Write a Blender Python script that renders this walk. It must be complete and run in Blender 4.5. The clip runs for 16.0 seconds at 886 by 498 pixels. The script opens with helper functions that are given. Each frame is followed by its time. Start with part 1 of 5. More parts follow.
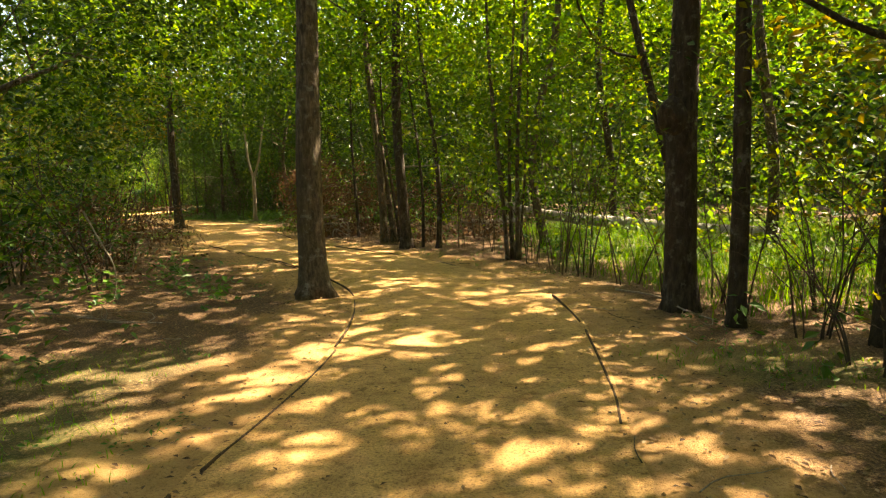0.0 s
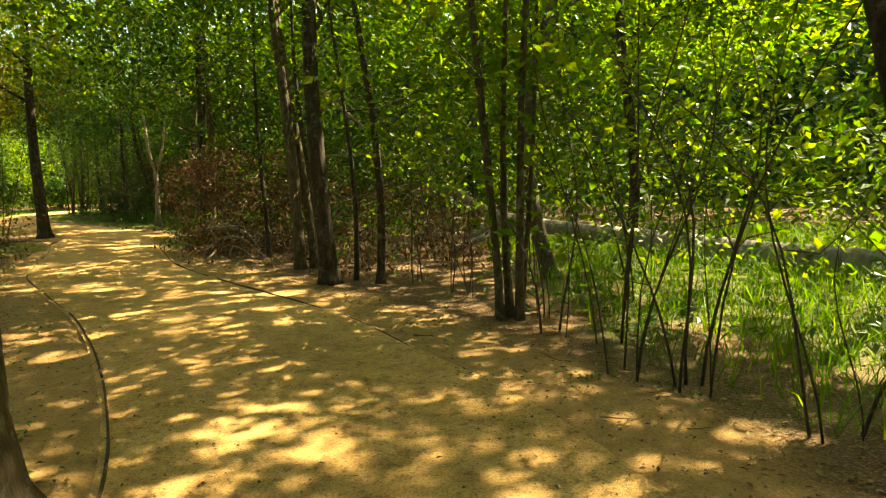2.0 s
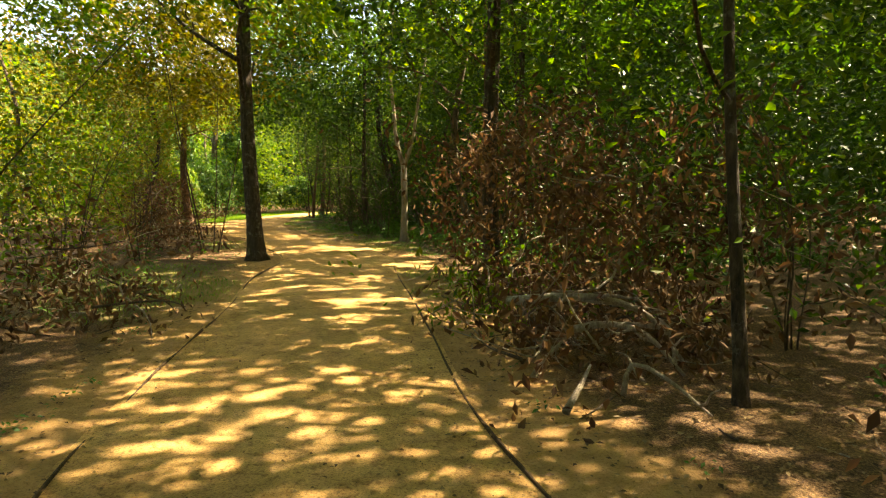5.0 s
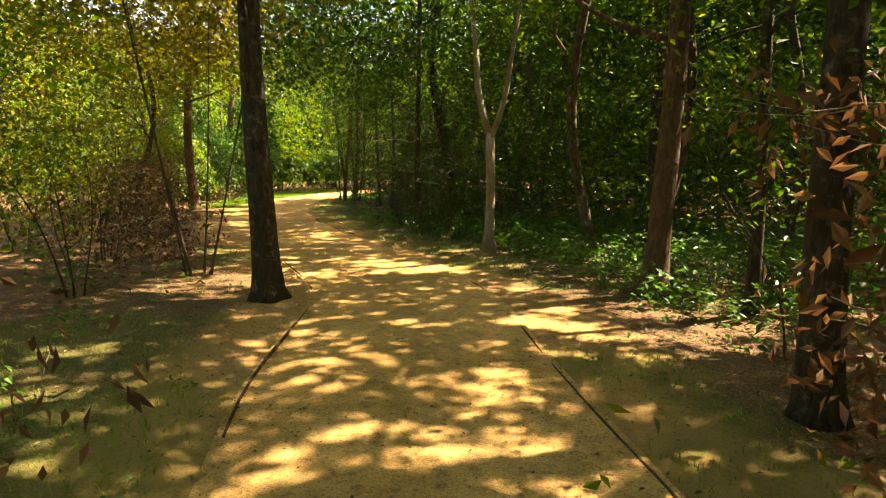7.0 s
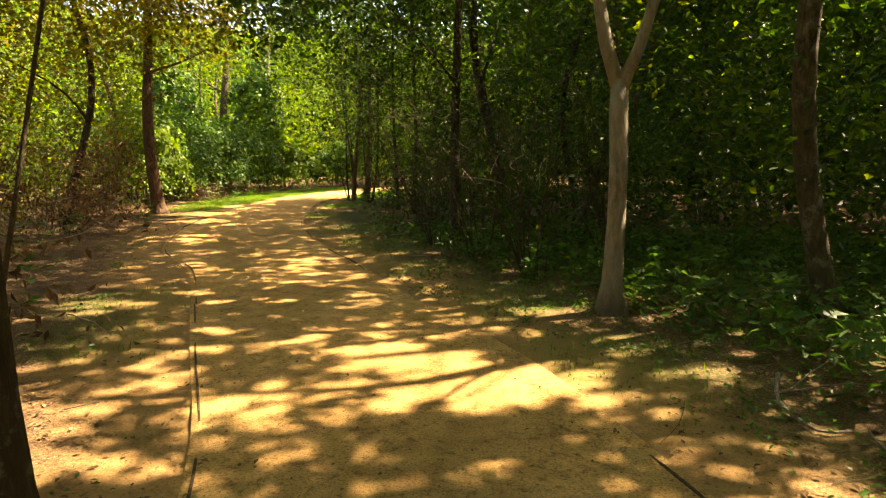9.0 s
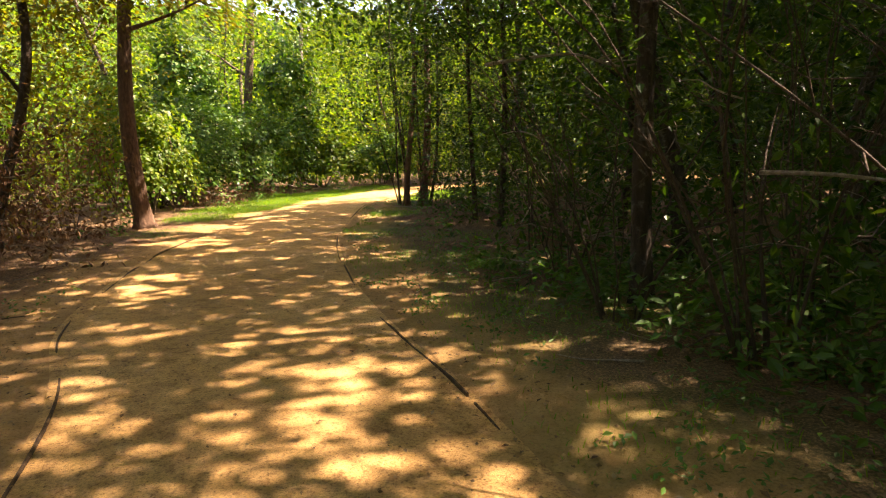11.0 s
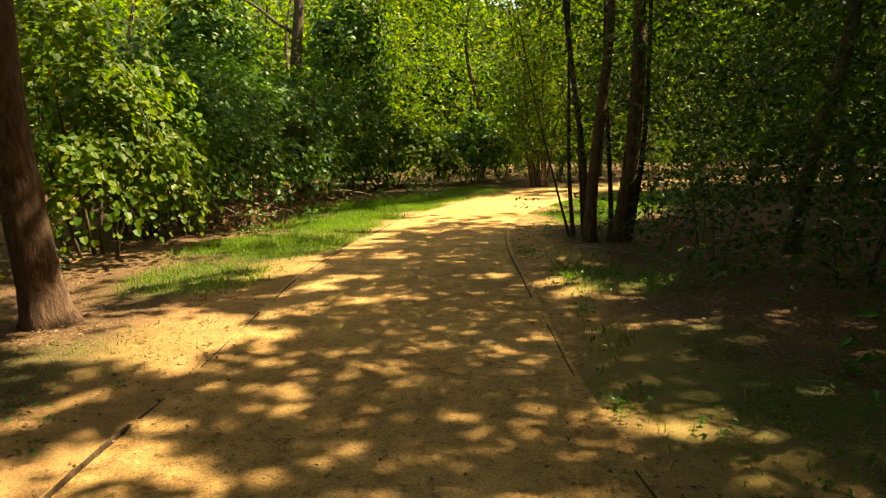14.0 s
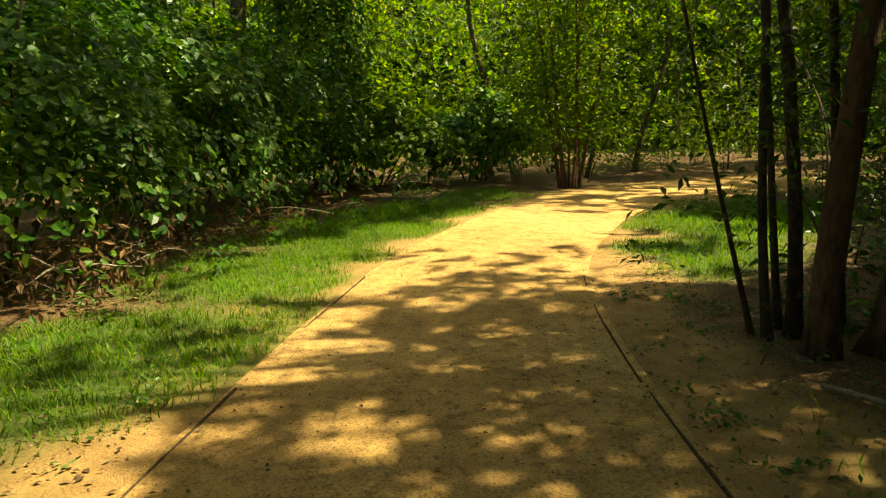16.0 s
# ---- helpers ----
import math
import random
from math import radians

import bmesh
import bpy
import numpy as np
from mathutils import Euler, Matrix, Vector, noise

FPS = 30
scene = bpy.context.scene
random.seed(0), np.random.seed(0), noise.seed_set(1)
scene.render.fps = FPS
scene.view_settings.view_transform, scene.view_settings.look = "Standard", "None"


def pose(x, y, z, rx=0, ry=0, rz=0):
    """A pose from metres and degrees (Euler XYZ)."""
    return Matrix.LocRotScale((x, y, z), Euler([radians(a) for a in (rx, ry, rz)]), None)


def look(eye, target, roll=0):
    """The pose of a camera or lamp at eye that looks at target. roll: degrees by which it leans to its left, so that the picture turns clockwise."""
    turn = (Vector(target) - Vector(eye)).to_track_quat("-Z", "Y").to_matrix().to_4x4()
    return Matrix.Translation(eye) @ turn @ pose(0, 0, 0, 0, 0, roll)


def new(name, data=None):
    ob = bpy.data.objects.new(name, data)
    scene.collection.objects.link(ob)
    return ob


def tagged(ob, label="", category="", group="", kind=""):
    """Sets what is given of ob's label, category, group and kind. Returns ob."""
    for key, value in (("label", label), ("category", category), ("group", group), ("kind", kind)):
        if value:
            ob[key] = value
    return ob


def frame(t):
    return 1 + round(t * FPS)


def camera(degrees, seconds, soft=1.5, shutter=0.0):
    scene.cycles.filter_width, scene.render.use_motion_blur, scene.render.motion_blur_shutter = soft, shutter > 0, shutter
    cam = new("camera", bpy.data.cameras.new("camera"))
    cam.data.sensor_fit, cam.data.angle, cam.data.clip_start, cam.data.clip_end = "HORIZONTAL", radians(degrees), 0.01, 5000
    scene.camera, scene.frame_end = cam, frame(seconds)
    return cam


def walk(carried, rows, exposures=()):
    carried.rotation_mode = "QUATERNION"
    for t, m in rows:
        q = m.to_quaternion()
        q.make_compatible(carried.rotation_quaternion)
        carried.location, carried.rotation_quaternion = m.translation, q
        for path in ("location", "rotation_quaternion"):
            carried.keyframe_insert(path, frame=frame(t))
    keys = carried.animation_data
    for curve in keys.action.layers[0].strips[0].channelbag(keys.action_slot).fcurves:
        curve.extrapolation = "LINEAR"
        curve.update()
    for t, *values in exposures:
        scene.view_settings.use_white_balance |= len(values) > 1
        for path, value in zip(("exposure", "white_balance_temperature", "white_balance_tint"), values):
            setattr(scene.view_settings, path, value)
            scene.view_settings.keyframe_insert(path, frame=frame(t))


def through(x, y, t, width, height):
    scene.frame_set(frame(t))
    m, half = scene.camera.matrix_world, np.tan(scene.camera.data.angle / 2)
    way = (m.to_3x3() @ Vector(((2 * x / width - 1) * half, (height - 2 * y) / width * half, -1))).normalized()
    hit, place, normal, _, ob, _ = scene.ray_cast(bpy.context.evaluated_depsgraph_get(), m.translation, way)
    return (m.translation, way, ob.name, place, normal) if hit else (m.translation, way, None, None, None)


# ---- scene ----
cam = camera(70.0, 16.0, soft=1.2)
PATH = [
    (0, (0.799, 0.353, 1.227), (0.798, 2.344, 1.036), -1.5),
    (0.5, (0.961, 1.563, 1.259), (1.063, 3.551, 1.063), -0.9),
    (1, (1.009, 2.751, 1.28), (1.16, 4.734, 1.077), -1.1),
    (1.5, (1.014, 4.001, 1.289), (1.171, 5.984, 1.081), -1.4),
    (2, (0.953, 5.299, 1.283), (1.093, 7.284, 1.074), -1.4),
    (2.5, (0.681, 6.555, 1.33), (0.764, 8.542, 1.12), -1.4),
    (3, (0.28, 7.8, 1.352), (0.209, 9.788, 1.138), -1.6),
    (3.5, (-0.22, 9.1, 1.341), (-0.479, 11.073, 1.139), -1.3),
    (4, (-0.805, 10.398, 1.343), (-1.195, 12.35, 1.143), -1.2),
    (4.5, (-1.447, 11.723, 1.311), (-1.922, 13.656, 1.12), -1.1),
    (5, (-2.127, 12.976, 1.316), (-2.667, 14.893, 1.13), -0.8),
    (7.5, (-5.466, 18.826, 1.537), (-6.077, 20.71, 1.259), -0.6),
    (8, (-6.008, 20.043, 1.48), (-6.625, 21.926, 1.203), -0.5),
    (8.5, (-6.513, 21.298, 1.423), (-7.145, 23.175, 1.142), -0.6),
    (9, (-7.001, 22.562, 1.359), (-7.661, 24.429, 1.079), -0.7),
    (11.5, (-10.55, 28.125, 1.248), (-11.363, 29.928, 0.952), -1.8),
    (12, (-11.44, 29.235, 1.25), (-12.295, 31.018, 0.954), -1.9),
    (12.5, (-12.367, 30.322, 1.278), (-13.245, 32.093, 0.975), -1.9),
    (13, (-13.232, 31.266, 1.325), (-14.117, 33.033, 1.016), -1.7),
    (13.5, (-14.024, 32.151, 1.352), (-14.913, 33.914, 1.036), -1.4),
    (14, (-14.778, 33.157, 1.346), (-15.677, 34.913, 1.02), -1.6),
    (14.5, (-15.476, 34.136, 1.34), (-16.39, 35.88, 0.991), -1.6),
    (15, (-16.178, 35.153, 1.356), (-17.096, 36.893, 0.997), -1.4),
    (15.5, (-16.751, 36.332, 1.352), (-17.67, 38.071, 0.988), -1.5),
    (16, (-17.289, 37.482, 1.343), (-18.146, 39.251, 0.977), -1.7),
]
EXPOSURES = [(0, 2.85, 8300, 18), (2, 2.8, 9100, 2), (3.5, 2.9, 9100, 2), (5, 2.9, 8800, 12), (9, 2.75, 9100, 18), (11.3, 2.8, 7700, 33), (13, 2.35, 8400, 19), (15, 1.6, 9400, 2), (16, 1.55, 9300, -6)]
walk(cam, [(t, look(eye, target, roll)) for t, eye, target, roll in PATH], EXPOSURES)

# ---------------------------------------------------------------- light
SUN_EL = radians(54)
SUN_AZ = (0.82, 0.572)                      # where the sun stands, in plan
SUN = Vector((SUN_AZ[0] * math.cos(SUN_EL), SUN_AZ[1] * math.cos(SUN_EL), math.sin(SUN_EL))).normalized()
SLIDE = np.array(SUN_AZ) / math.hypot(*SUN_AZ) / math.tan(SUN_EL)   # metres sideways for each metre up a ray

world = bpy.data.worlds.new("sky")
scene.world = world
world.use_nodes = True
wn = world.node_tree.nodes
sky = wn.new("ShaderNodeTexSky")
sky.sky_type, sky.sun_disc = "NISHITA", False
sky.sun_elevation, sky.sun_rotation = SUN_EL, math.atan2(SUN_AZ[0], SUN_AZ[1])
sky.dust_density = 2.0
wn["Background"].inputs["Strength"].default_value = 0.11
world.node_tree.links.new(sky.outputs[0], wn["Background"].inputs["Color"])

lamp = bpy.data.lights.new("sun", "SUN")
lamp.energy, lamp.angle, lamp.color = 5.0, radians(0.9), (1.0, 0.93, 0.78)
sun = new("sun", lamp)
sun.matrix_world = look(SUN * 60, (0, 0, 0))

RNG = np.random.default_rng(7)


# ---------------------------------------------------------------- materials
def material(name, rough=0.8):
    m = bpy.data.materials.new(name)
    m.use_nodes = True
    b = m.node_tree.nodes["Principled BSDF"]
    b.inputs["Roughness"].default_value = rough
    b.inputs["Specular IOR Level"].default_value = 0.25
    return m, m.node_tree.nodes, m.node_tree.links, b


def ramp(nodes, stops):
    r = nodes.new("ShaderNodeValToRGB").color_ramp
    while len(r.elements) < len(stops):
        r.elements.new(0.5)
    for e, (p, c) in zip(r.elements, stops):
        e.position, e.color = p, (*c, 1)
    return nodes[-1]


def noise_node(nodes, links, scale, detail=6, rough=0.6, stretch=None, coord="Object"):
    tc = nodes.new("ShaderNodeTexCoord")
    n = nodes.new("ShaderNodeTexNoise")
    n.inputs["Scale"].default_value, n.inputs["Detail"].default_value, n.inputs["Roughness"].default_value = scale, detail, rough
    if stretch:
        mp = nodes.new("ShaderNodeMapping")
        mp.inputs["Scale"].default_value = stretch
        links.new(tc.outputs[coord], mp.inputs["Vector"])
        links.new(mp.outputs[0], n.inputs["Vector"])
    else:
        links.new(tc.outputs[coord], n.inputs["Vector"])
    return n


def mix(nodes, links, fac, a, b, kind="MIX"):
    n = nodes.new("ShaderNodeMix")
    n.data_type, n.blend_type = "RGBA", kind
    for value, socket in ((fac, n.inputs[0]), (a, n.inputs[6]), (b, n.inputs[7])):
        if hasattr(value, "is_output"):
            links.new(value, socket)
        else:
            socket.default_value = value if isinstance(value, (int, float)) else (*value, 1)
    return n.outputs[2]


def bump(nodes, links, bsdf, height, strength, distance):
    n = nodes.new("ShaderNodeBump")
    n.inputs["Strength"].default_value, n.inputs["Distance"].default_value = strength, distance
    links.new(height, n.inputs["Height"])
    links.new(n.outputs[0], bsdf.inputs["Normal"])


def bark_material(name, dark, mid, light, scale=1.0, lichen=0.0):
    m, nodes, links, b = material(name, 0.9)
    big = noise_node(nodes, links, 3.0 * scale, 4, 0.6, (1, 1, 0.35))
    ridge = noise_node(nodes, links, 30.0 * scale, 7, 0.7, (1, 1, 0.30))
    r = ramp(nodes, [(0.36, dark), (0.50, mid), (0.66, light)])
    links.new(ridge.outputs[0], r.inputs[0])
    q = ramp(nodes, [(0.35, (0, 0, 0)), (0.7, (0.75, 0.75, 0.75))])
    links.new(big.outputs[0], q.inputs[0])
    c = mix(nodes, links, q.outputs[0], r.outputs[0], mid, "MIX")
    if lichen:
        spots = noise_node(nodes, links, 9.0, 5, 0.7)
        k = ramp(nodes, [(0.56, (0, 0, 0)), (0.66, (lichen, lichen, lichen))])
        links.new(spots.outputs[0], k.inputs[0])
        c = mix(nodes, links, k.outputs[0], c, (0.30, 0.30, 0.24))
    links.new(c, b.inputs["Base Color"])
    bump(nodes, links, b, ridge.outputs[0], 1.0, 0.035)
    return m


def leaf_material(name, shades, through, gloss=0.45, see=0.45):
    """A leaf: shades from leaf to leaf, light that passes through it."""
    m, nodes, links, b = material(name, gloss)
    g = nodes.new("ShaderNodeNewGeometry")
    r = ramp(nodes, [(i / max(1, len(shades) - 1), c) for i, c in enumerate(shades)])
    links.new(g.outputs["Random Per Island"], r.inputs[0])
    big = noise_node(nodes, links, 0.9, 2, 0.5)
    k = ramp(nodes, [(0.35, (0.72, 0.72, 0.72)), (0.65, (1.2, 1.2, 1.1))])
    links.new(big.outputs[0], k.inputs[0])
    c = mix(nodes, links, 1.0, r.outputs[0], k.outputs[0], "MULTIPLY")
    links.new(c, b.inputs["Base Color"])
    t = nodes.new("ShaderNodeBsdfTranslucent")
    links.new(mix(nodes, links, 1.0, c, through, "MULTIPLY"), t.inputs["Color"])
    s = nodes.new("ShaderNodeMixShader")
    s.inputs[0].default_value = see
    links.new(b.outputs[0], s.inputs[1])
    links.new(t.outputs[0], s.inputs[2])
    links.new(s.outputs[0], nodes["Material Output"].inputs["Surface"])
    return m


BARK = bark_material("bark_brown", (0.022, 0.016, 0.009), (0.085, 0.062, 0.037), (0.20, 0.155, 0.100), 0.8, 0.4)
BARK_DARK = bark_material("bark_dark", (0.012, 0.009, 0.006), (0.045, 0.032, 0.020), (0.100, 0.076, 0.050), 0.75, 0.3)
BARK_RED = bark_material("bark_shaggy", (0.03, 0.017, 0.010), (0.10, 0.058, 0.034), (0.21, 0.13, 0.08), 0.8)
BARK_PALE = bark_material("bark_pale", (0.12, 0.095, 0.065), (0.24, 0.195, 0.14), (0.36, 0.31, 0.24), 0.7, 0.25)
STEM = bark_material("stem_bark", (0.030, 0.021, 0.013), (0.075, 0.054, 0.034), (0.14, 0.105, 0.07), 1.6)
DEAD = bark_material("dead_wood", (0.11, 0.085, 0.06), (0.25, 0.205, 0.15), (0.42, 0.37, 0.29), 1.3)
LOG = bark_material("log_wood", (0.10, 0.085, 0.065), (0.26, 0.225, 0.17), (0.45, 0.41, 0.34), 0.7)

LEAF_ELM = leaf_material("leaf_fresh", [(0.036, 0.090, 0.009), (0.062, 0.128, 0.012), (0.100, 0.160, 0.014), (0.155, 0.185, 0.016)], (2.0, 1.95, 0.6), 0.45, 0.5)
# for dark-leaved plants, and for thickets whose deep shade is put into the colour
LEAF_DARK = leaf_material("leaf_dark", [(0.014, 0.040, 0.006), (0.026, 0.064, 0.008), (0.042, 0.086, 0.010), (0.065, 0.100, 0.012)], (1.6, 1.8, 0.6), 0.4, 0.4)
LEAF_OLIVE = leaf_material("leaf_olive", [(0.05, 0.062, 0.007), (0.095, 0.102, 0.009), (0.150, 0.145, 0.012), (0.15, 0.105, 0.02)], (2.1, 1.9, 0.5))
LEAF_HIGH = leaf_material("leaf_high", [(0.04, 0.10, 0.008), (0.07, 0.155, 0.010), (0.115, 0.19, 0.012)], (1.9, 2.0, 0.6), 0.5, 0.5)
LEAF_VINE = leaf_material("leaf_vine", [(0.018, 0.062, 0.010), (0.036, 0.102, 0.015), (0.066, 0.145, 0.020), (0.120, 0.185, 0.022)], (1.8, 1.9, 0.6), 0.42, 0.36)
LEAF_BROWN = leaf_material("leaf_withered", [(0.07, 0.035, 0.018), (0.13, 0.07, 0.035), (0.20, 0.12, 0.06)], (1.2, 1.0, 0.8), 0.8, 0.25)
LITTER = leaf_material("leaf_litter", [(0.045, 0.024, 0.011), (0.10, 0.056, 0.025), (0.18, 0.11, 0.05), (0.28, 0.20, 0.11)], (1.0, 0.9, 0.7), 0.8, 0.1)
GRASS = leaf_material("grass_blade", [(0.040, 0.115, 0.005), (0.070, 0.165, 0.006), (0.110, 0.200, 0.008), (0.16, 0.20, 0.015)], (1.8, 1.9, 0.5), 0.6, 0.42)
WEED = leaf_material("weed_leaf", [(0.03, 0.085, 0.014), (0.05, 0.125, 0.018), (0.08, 0.155, 0.022)], (1.6, 1.8, 0.8), 0.4, 0.35)


def trail_material():
    m, nodes, links, b = material("granite_sand", 0.92)
    big = noise_node(nodes, links, 0.55, 5, 0.6)
    mid = noise_node(nodes, links, 5.0, 6, 0.65)
    fine = noise_node(nodes, links, 70.0, 6, 0.8)
    r = ramp(nodes, [(0.30, (0.40, 0.235, 0.082)), (0.52, (0.50, 0.300, 0.108)), (0.72, (0.58, 0.365, 0.145))])
    links.new(big.outputs[0], r.inputs[0])
    q = ramp(nodes, [(0.32, (0.66, 0.63, 0.60)), (0.52, (1, 1, 1)), (0.72, (1.18, 1.17, 1.14))])
    links.new(mid.outputs[0], q.inputs[0])
    c = mix(nodes, links, 1.0, r.outputs[0], q.outputs[0], "MULTIPLY")
    g = ramp(nodes, [(0.36, (0.36, 0.33, 0.30)), (0.47, (1, 1, 1)), (0.64, (1.4, 1.38, 1.35))])
    links.new(fine.outputs[0], g.inputs[0])
    c = mix(nodes, links, 1.0, c, g.outputs[0], "MULTIPLY")
    pit = noise_node(nodes, links, 19.0, 3, 0.55)
    h = ramp(nodes, [(0.34, (0.55, 0.52, 0.50)), (0.44, (1, 1, 1)), (0.66, (1, 1, 1)), (0.74, (1.15, 1.14, 1.12))])
    links.new(pit.outputs[0], h.inputs[0])
    c = mix(nodes, links, 0.8, c, h.outputs[0], "MULTIPLY")
    links.new(c, b.inputs["Base Color"])
    s = nodes.new("ShaderNodeMath")
    s.operation = "ADD"
    links.new(fine.outputs[0], s.inputs[0])
    links.new(mid.outputs[0], s.inputs[1])
    bump(nodes, links, b, s.outputs[0], 0.8, 0.03)
    return m


def ground_material():
    m, nodes, links, b = material("forest_soil", 0.95)
    big = noise_node(nodes, links, 0.7, 5, 0.65)
    mid = noise_node(nodes, links, 7.0, 6, 0.7)
    fine = noise_node(nodes, links, 60.0, 5, 0.75)
    bare = ramp(nodes, [(0.3, (0.26, 0.145, 0.052)), (0.7, (0.42, 0.25, 0.095))])
    links.new(mid.outputs[0], bare.inputs[0])
    spots = ramp(nodes, [(0.34, (0.42, 0.38, 0.34)), (0.47, (1, 1, 1)), (0.7, (1.2, 1.2, 1.2))])
    links.new(fine.outputs[0], spots.inputs[0])
    duff = ramp(nodes, [(0.34, (0.022, 0.012, 0.006)), (0.5, (0.105, 0.058, 0.026)), (0.64, (0.27, 0.165, 0.078))])
    links.new(fine.outputs[0], duff.inputs[0])
    at = nodes.new("ShaderNodeAttribute")
    at.attribute_name = "woods"
    add = nodes.new("ShaderNodeMath")
    add.operation = "MULTIPLY_ADD"
    links.new(big.outputs[0], add.inputs[0])
    add.inputs[1].default_value = 1.5
    links.new(at.outputs["Fac"], add.inputs[2])
    k = ramp(nodes, [(0.75, (0, 0, 0)), (1.0, (1, 1, 1))])
    half = nodes.new("ShaderNodeMath")
    half.operation = "MULTIPLY"
    half.inputs[1].default_value = 0.62
    links.new(add.outputs[0], half.inputs[0])
    links.new(half.outputs[0], k.inputs[0])
    c = mix(nodes, links, k.outputs[0], mix(nodes, links, 0.8, bare.outputs[0], spots.outputs[0], "MULTIPLY"), duff.outputs[0])
    at2 = nodes.new("ShaderNodeAttribute")
    at2.attribute_name = "turf"
    tm = nodes.new("ShaderNodeMath")
    tm.operation = "MULTIPLY"
    links.new(at2.outputs["Fac"], tm.inputs[0])
    links.new(mid.outputs[0], tm.inputs[1])
    tm.use_clamp = True
    c = mix(nodes, links, tm.outputs[0], c, (0.050, 0.105, 0.012))
    links.new(c, b.inputs["Base Color"])
    bump(nodes, links, b, fine.outputs[0], 0.7, 0.03)
    return m


TRAIL, SOIL = trail_material(), ground_material()
EDGE = bark_material("edging_board", (0.028, 0.018, 0.010), (0.075, 0.047, 0.024), (0.16, 0.10, 0.05), 1.0)
STONE = leaf_material("pebble_stone", [(0.10, 0.065, 0.03), (0.22, 0.14, 0.065), (0.36, 0.25, 0.13)], (0, 0, 0), 0.9, 0.0)


# ---------------------------------------------------------------- mesh helpers
def mesh_of(name, co, faces, mat, smooth=True):
    """co: (n, 3); faces: list of (m, k) index arrays."""
    me = bpy.data.meshes.new(name)
    co = np.asarray(co, dtype=np.float32)
    me.vertices.add(len(co))
    me.vertices.foreach_set("co", co.ravel())
    flat = np.concatenate([np.asarray(f, dtype=np.int32).ravel() for f in faces])
    sizes = np.concatenate([np.full(len(f), f.shape[1], dtype=np.int32) for f in faces])
    me.loops.add(len(flat))
    me.loops.foreach_set("vertex_index", flat)
    me.polygons.add(len(sizes))
    me.polygons.foreach_set("loop_start", np.concatenate([[0], np.cumsum(sizes)[:-1]]).astype(np.int32))
    me.polygons.foreach_set("use_smooth", np.full(len(sizes), smooth))
    me.update(calc_edges=True)
    me.materials.append(mat)
    return me


def part_mesh(name, me, parent, label=""):
    ob = new(name, me)
    ob.parent = parent
    if label:
        ob["label"] = label
    return ob


def unit(v):
    return v / np.maximum(1e-9, np.linalg.norm(v, axis=-1, keepdims=True))


def leaf_arrays(p, size, rng, up=0.8, aim=None, narrow=0.55, droop=0.25):
    """Folded leaves of four corners at the places p: up is how level they lie, aim what they turn their faces to."""
    n = len(p)
    normal = rng.normal(size=(n, 3))
    normal = unit(normal) * (1 - up) + (np.array([0, 0, 1.0]) if aim is None else np.asarray(aim)) * up
    normal = unit(normal)
    d = rng.normal(size=(n, 3))
    d = unit(d - normal * np.sum(d * normal, 1, keepdims=True))
    d[:, 2] -= droop
    d = unit(d)
    w = unit(np.cross(normal, d))
    s = size[:, None]
    lift = np.cross(d, w) * s * 0.10
    k = narrow * (0.85 + 0.3 * rng.random((n, 1)))
    mid = p + d * s * 0.45
    co = np.stack([p, mid + w * s * k * 0.5 + lift, p + d * s, mid - w * s * k * 0.5 + lift], 1).reshape(-1, 3)
    i = np.arange(n, dtype=np.int32)[:, None] * 4
    return co, np.concatenate([i + np.array([[0, 2, 1]]), i + np.array([[0, 3, 2]])])


def broad_arrays(p, size, rng, aim, up=0.6):
    """Broad lobed leaves of six corners."""
    n = len(p)
    normal = unit(unit(rng.normal(size=(n, 3))) * (1 - up) + aim * up)
    d = rng.normal(size=(n, 3)) * 0.6 + np.array([0, 0, -0.7])
    d = unit(d - normal * np.sum(d * normal, 1, keepdims=True))
    w = np.cross(normal, d)
    s = size[:, None]
    cup = normal * s * 0.09
    co = np.stack([p, p + d * s * 0.08 + w * s * 0.42 + cup, p + d * s * 0.62 + w * s * 0.36 + cup, p + d * s,
                   p + d * s * 0.62 - w * s * 0.36 + cup, p + d * s * 0.08 - w * s * 0.42 + cup], 1).reshape(-1, 3)
    i = np.arange(n, dtype=np.int32)[:, None] * 6
    return co, np.concatenate([i + np.array([[0, 3, 2, 1]]), i + np.array([[0, 5, 4, 3]])])


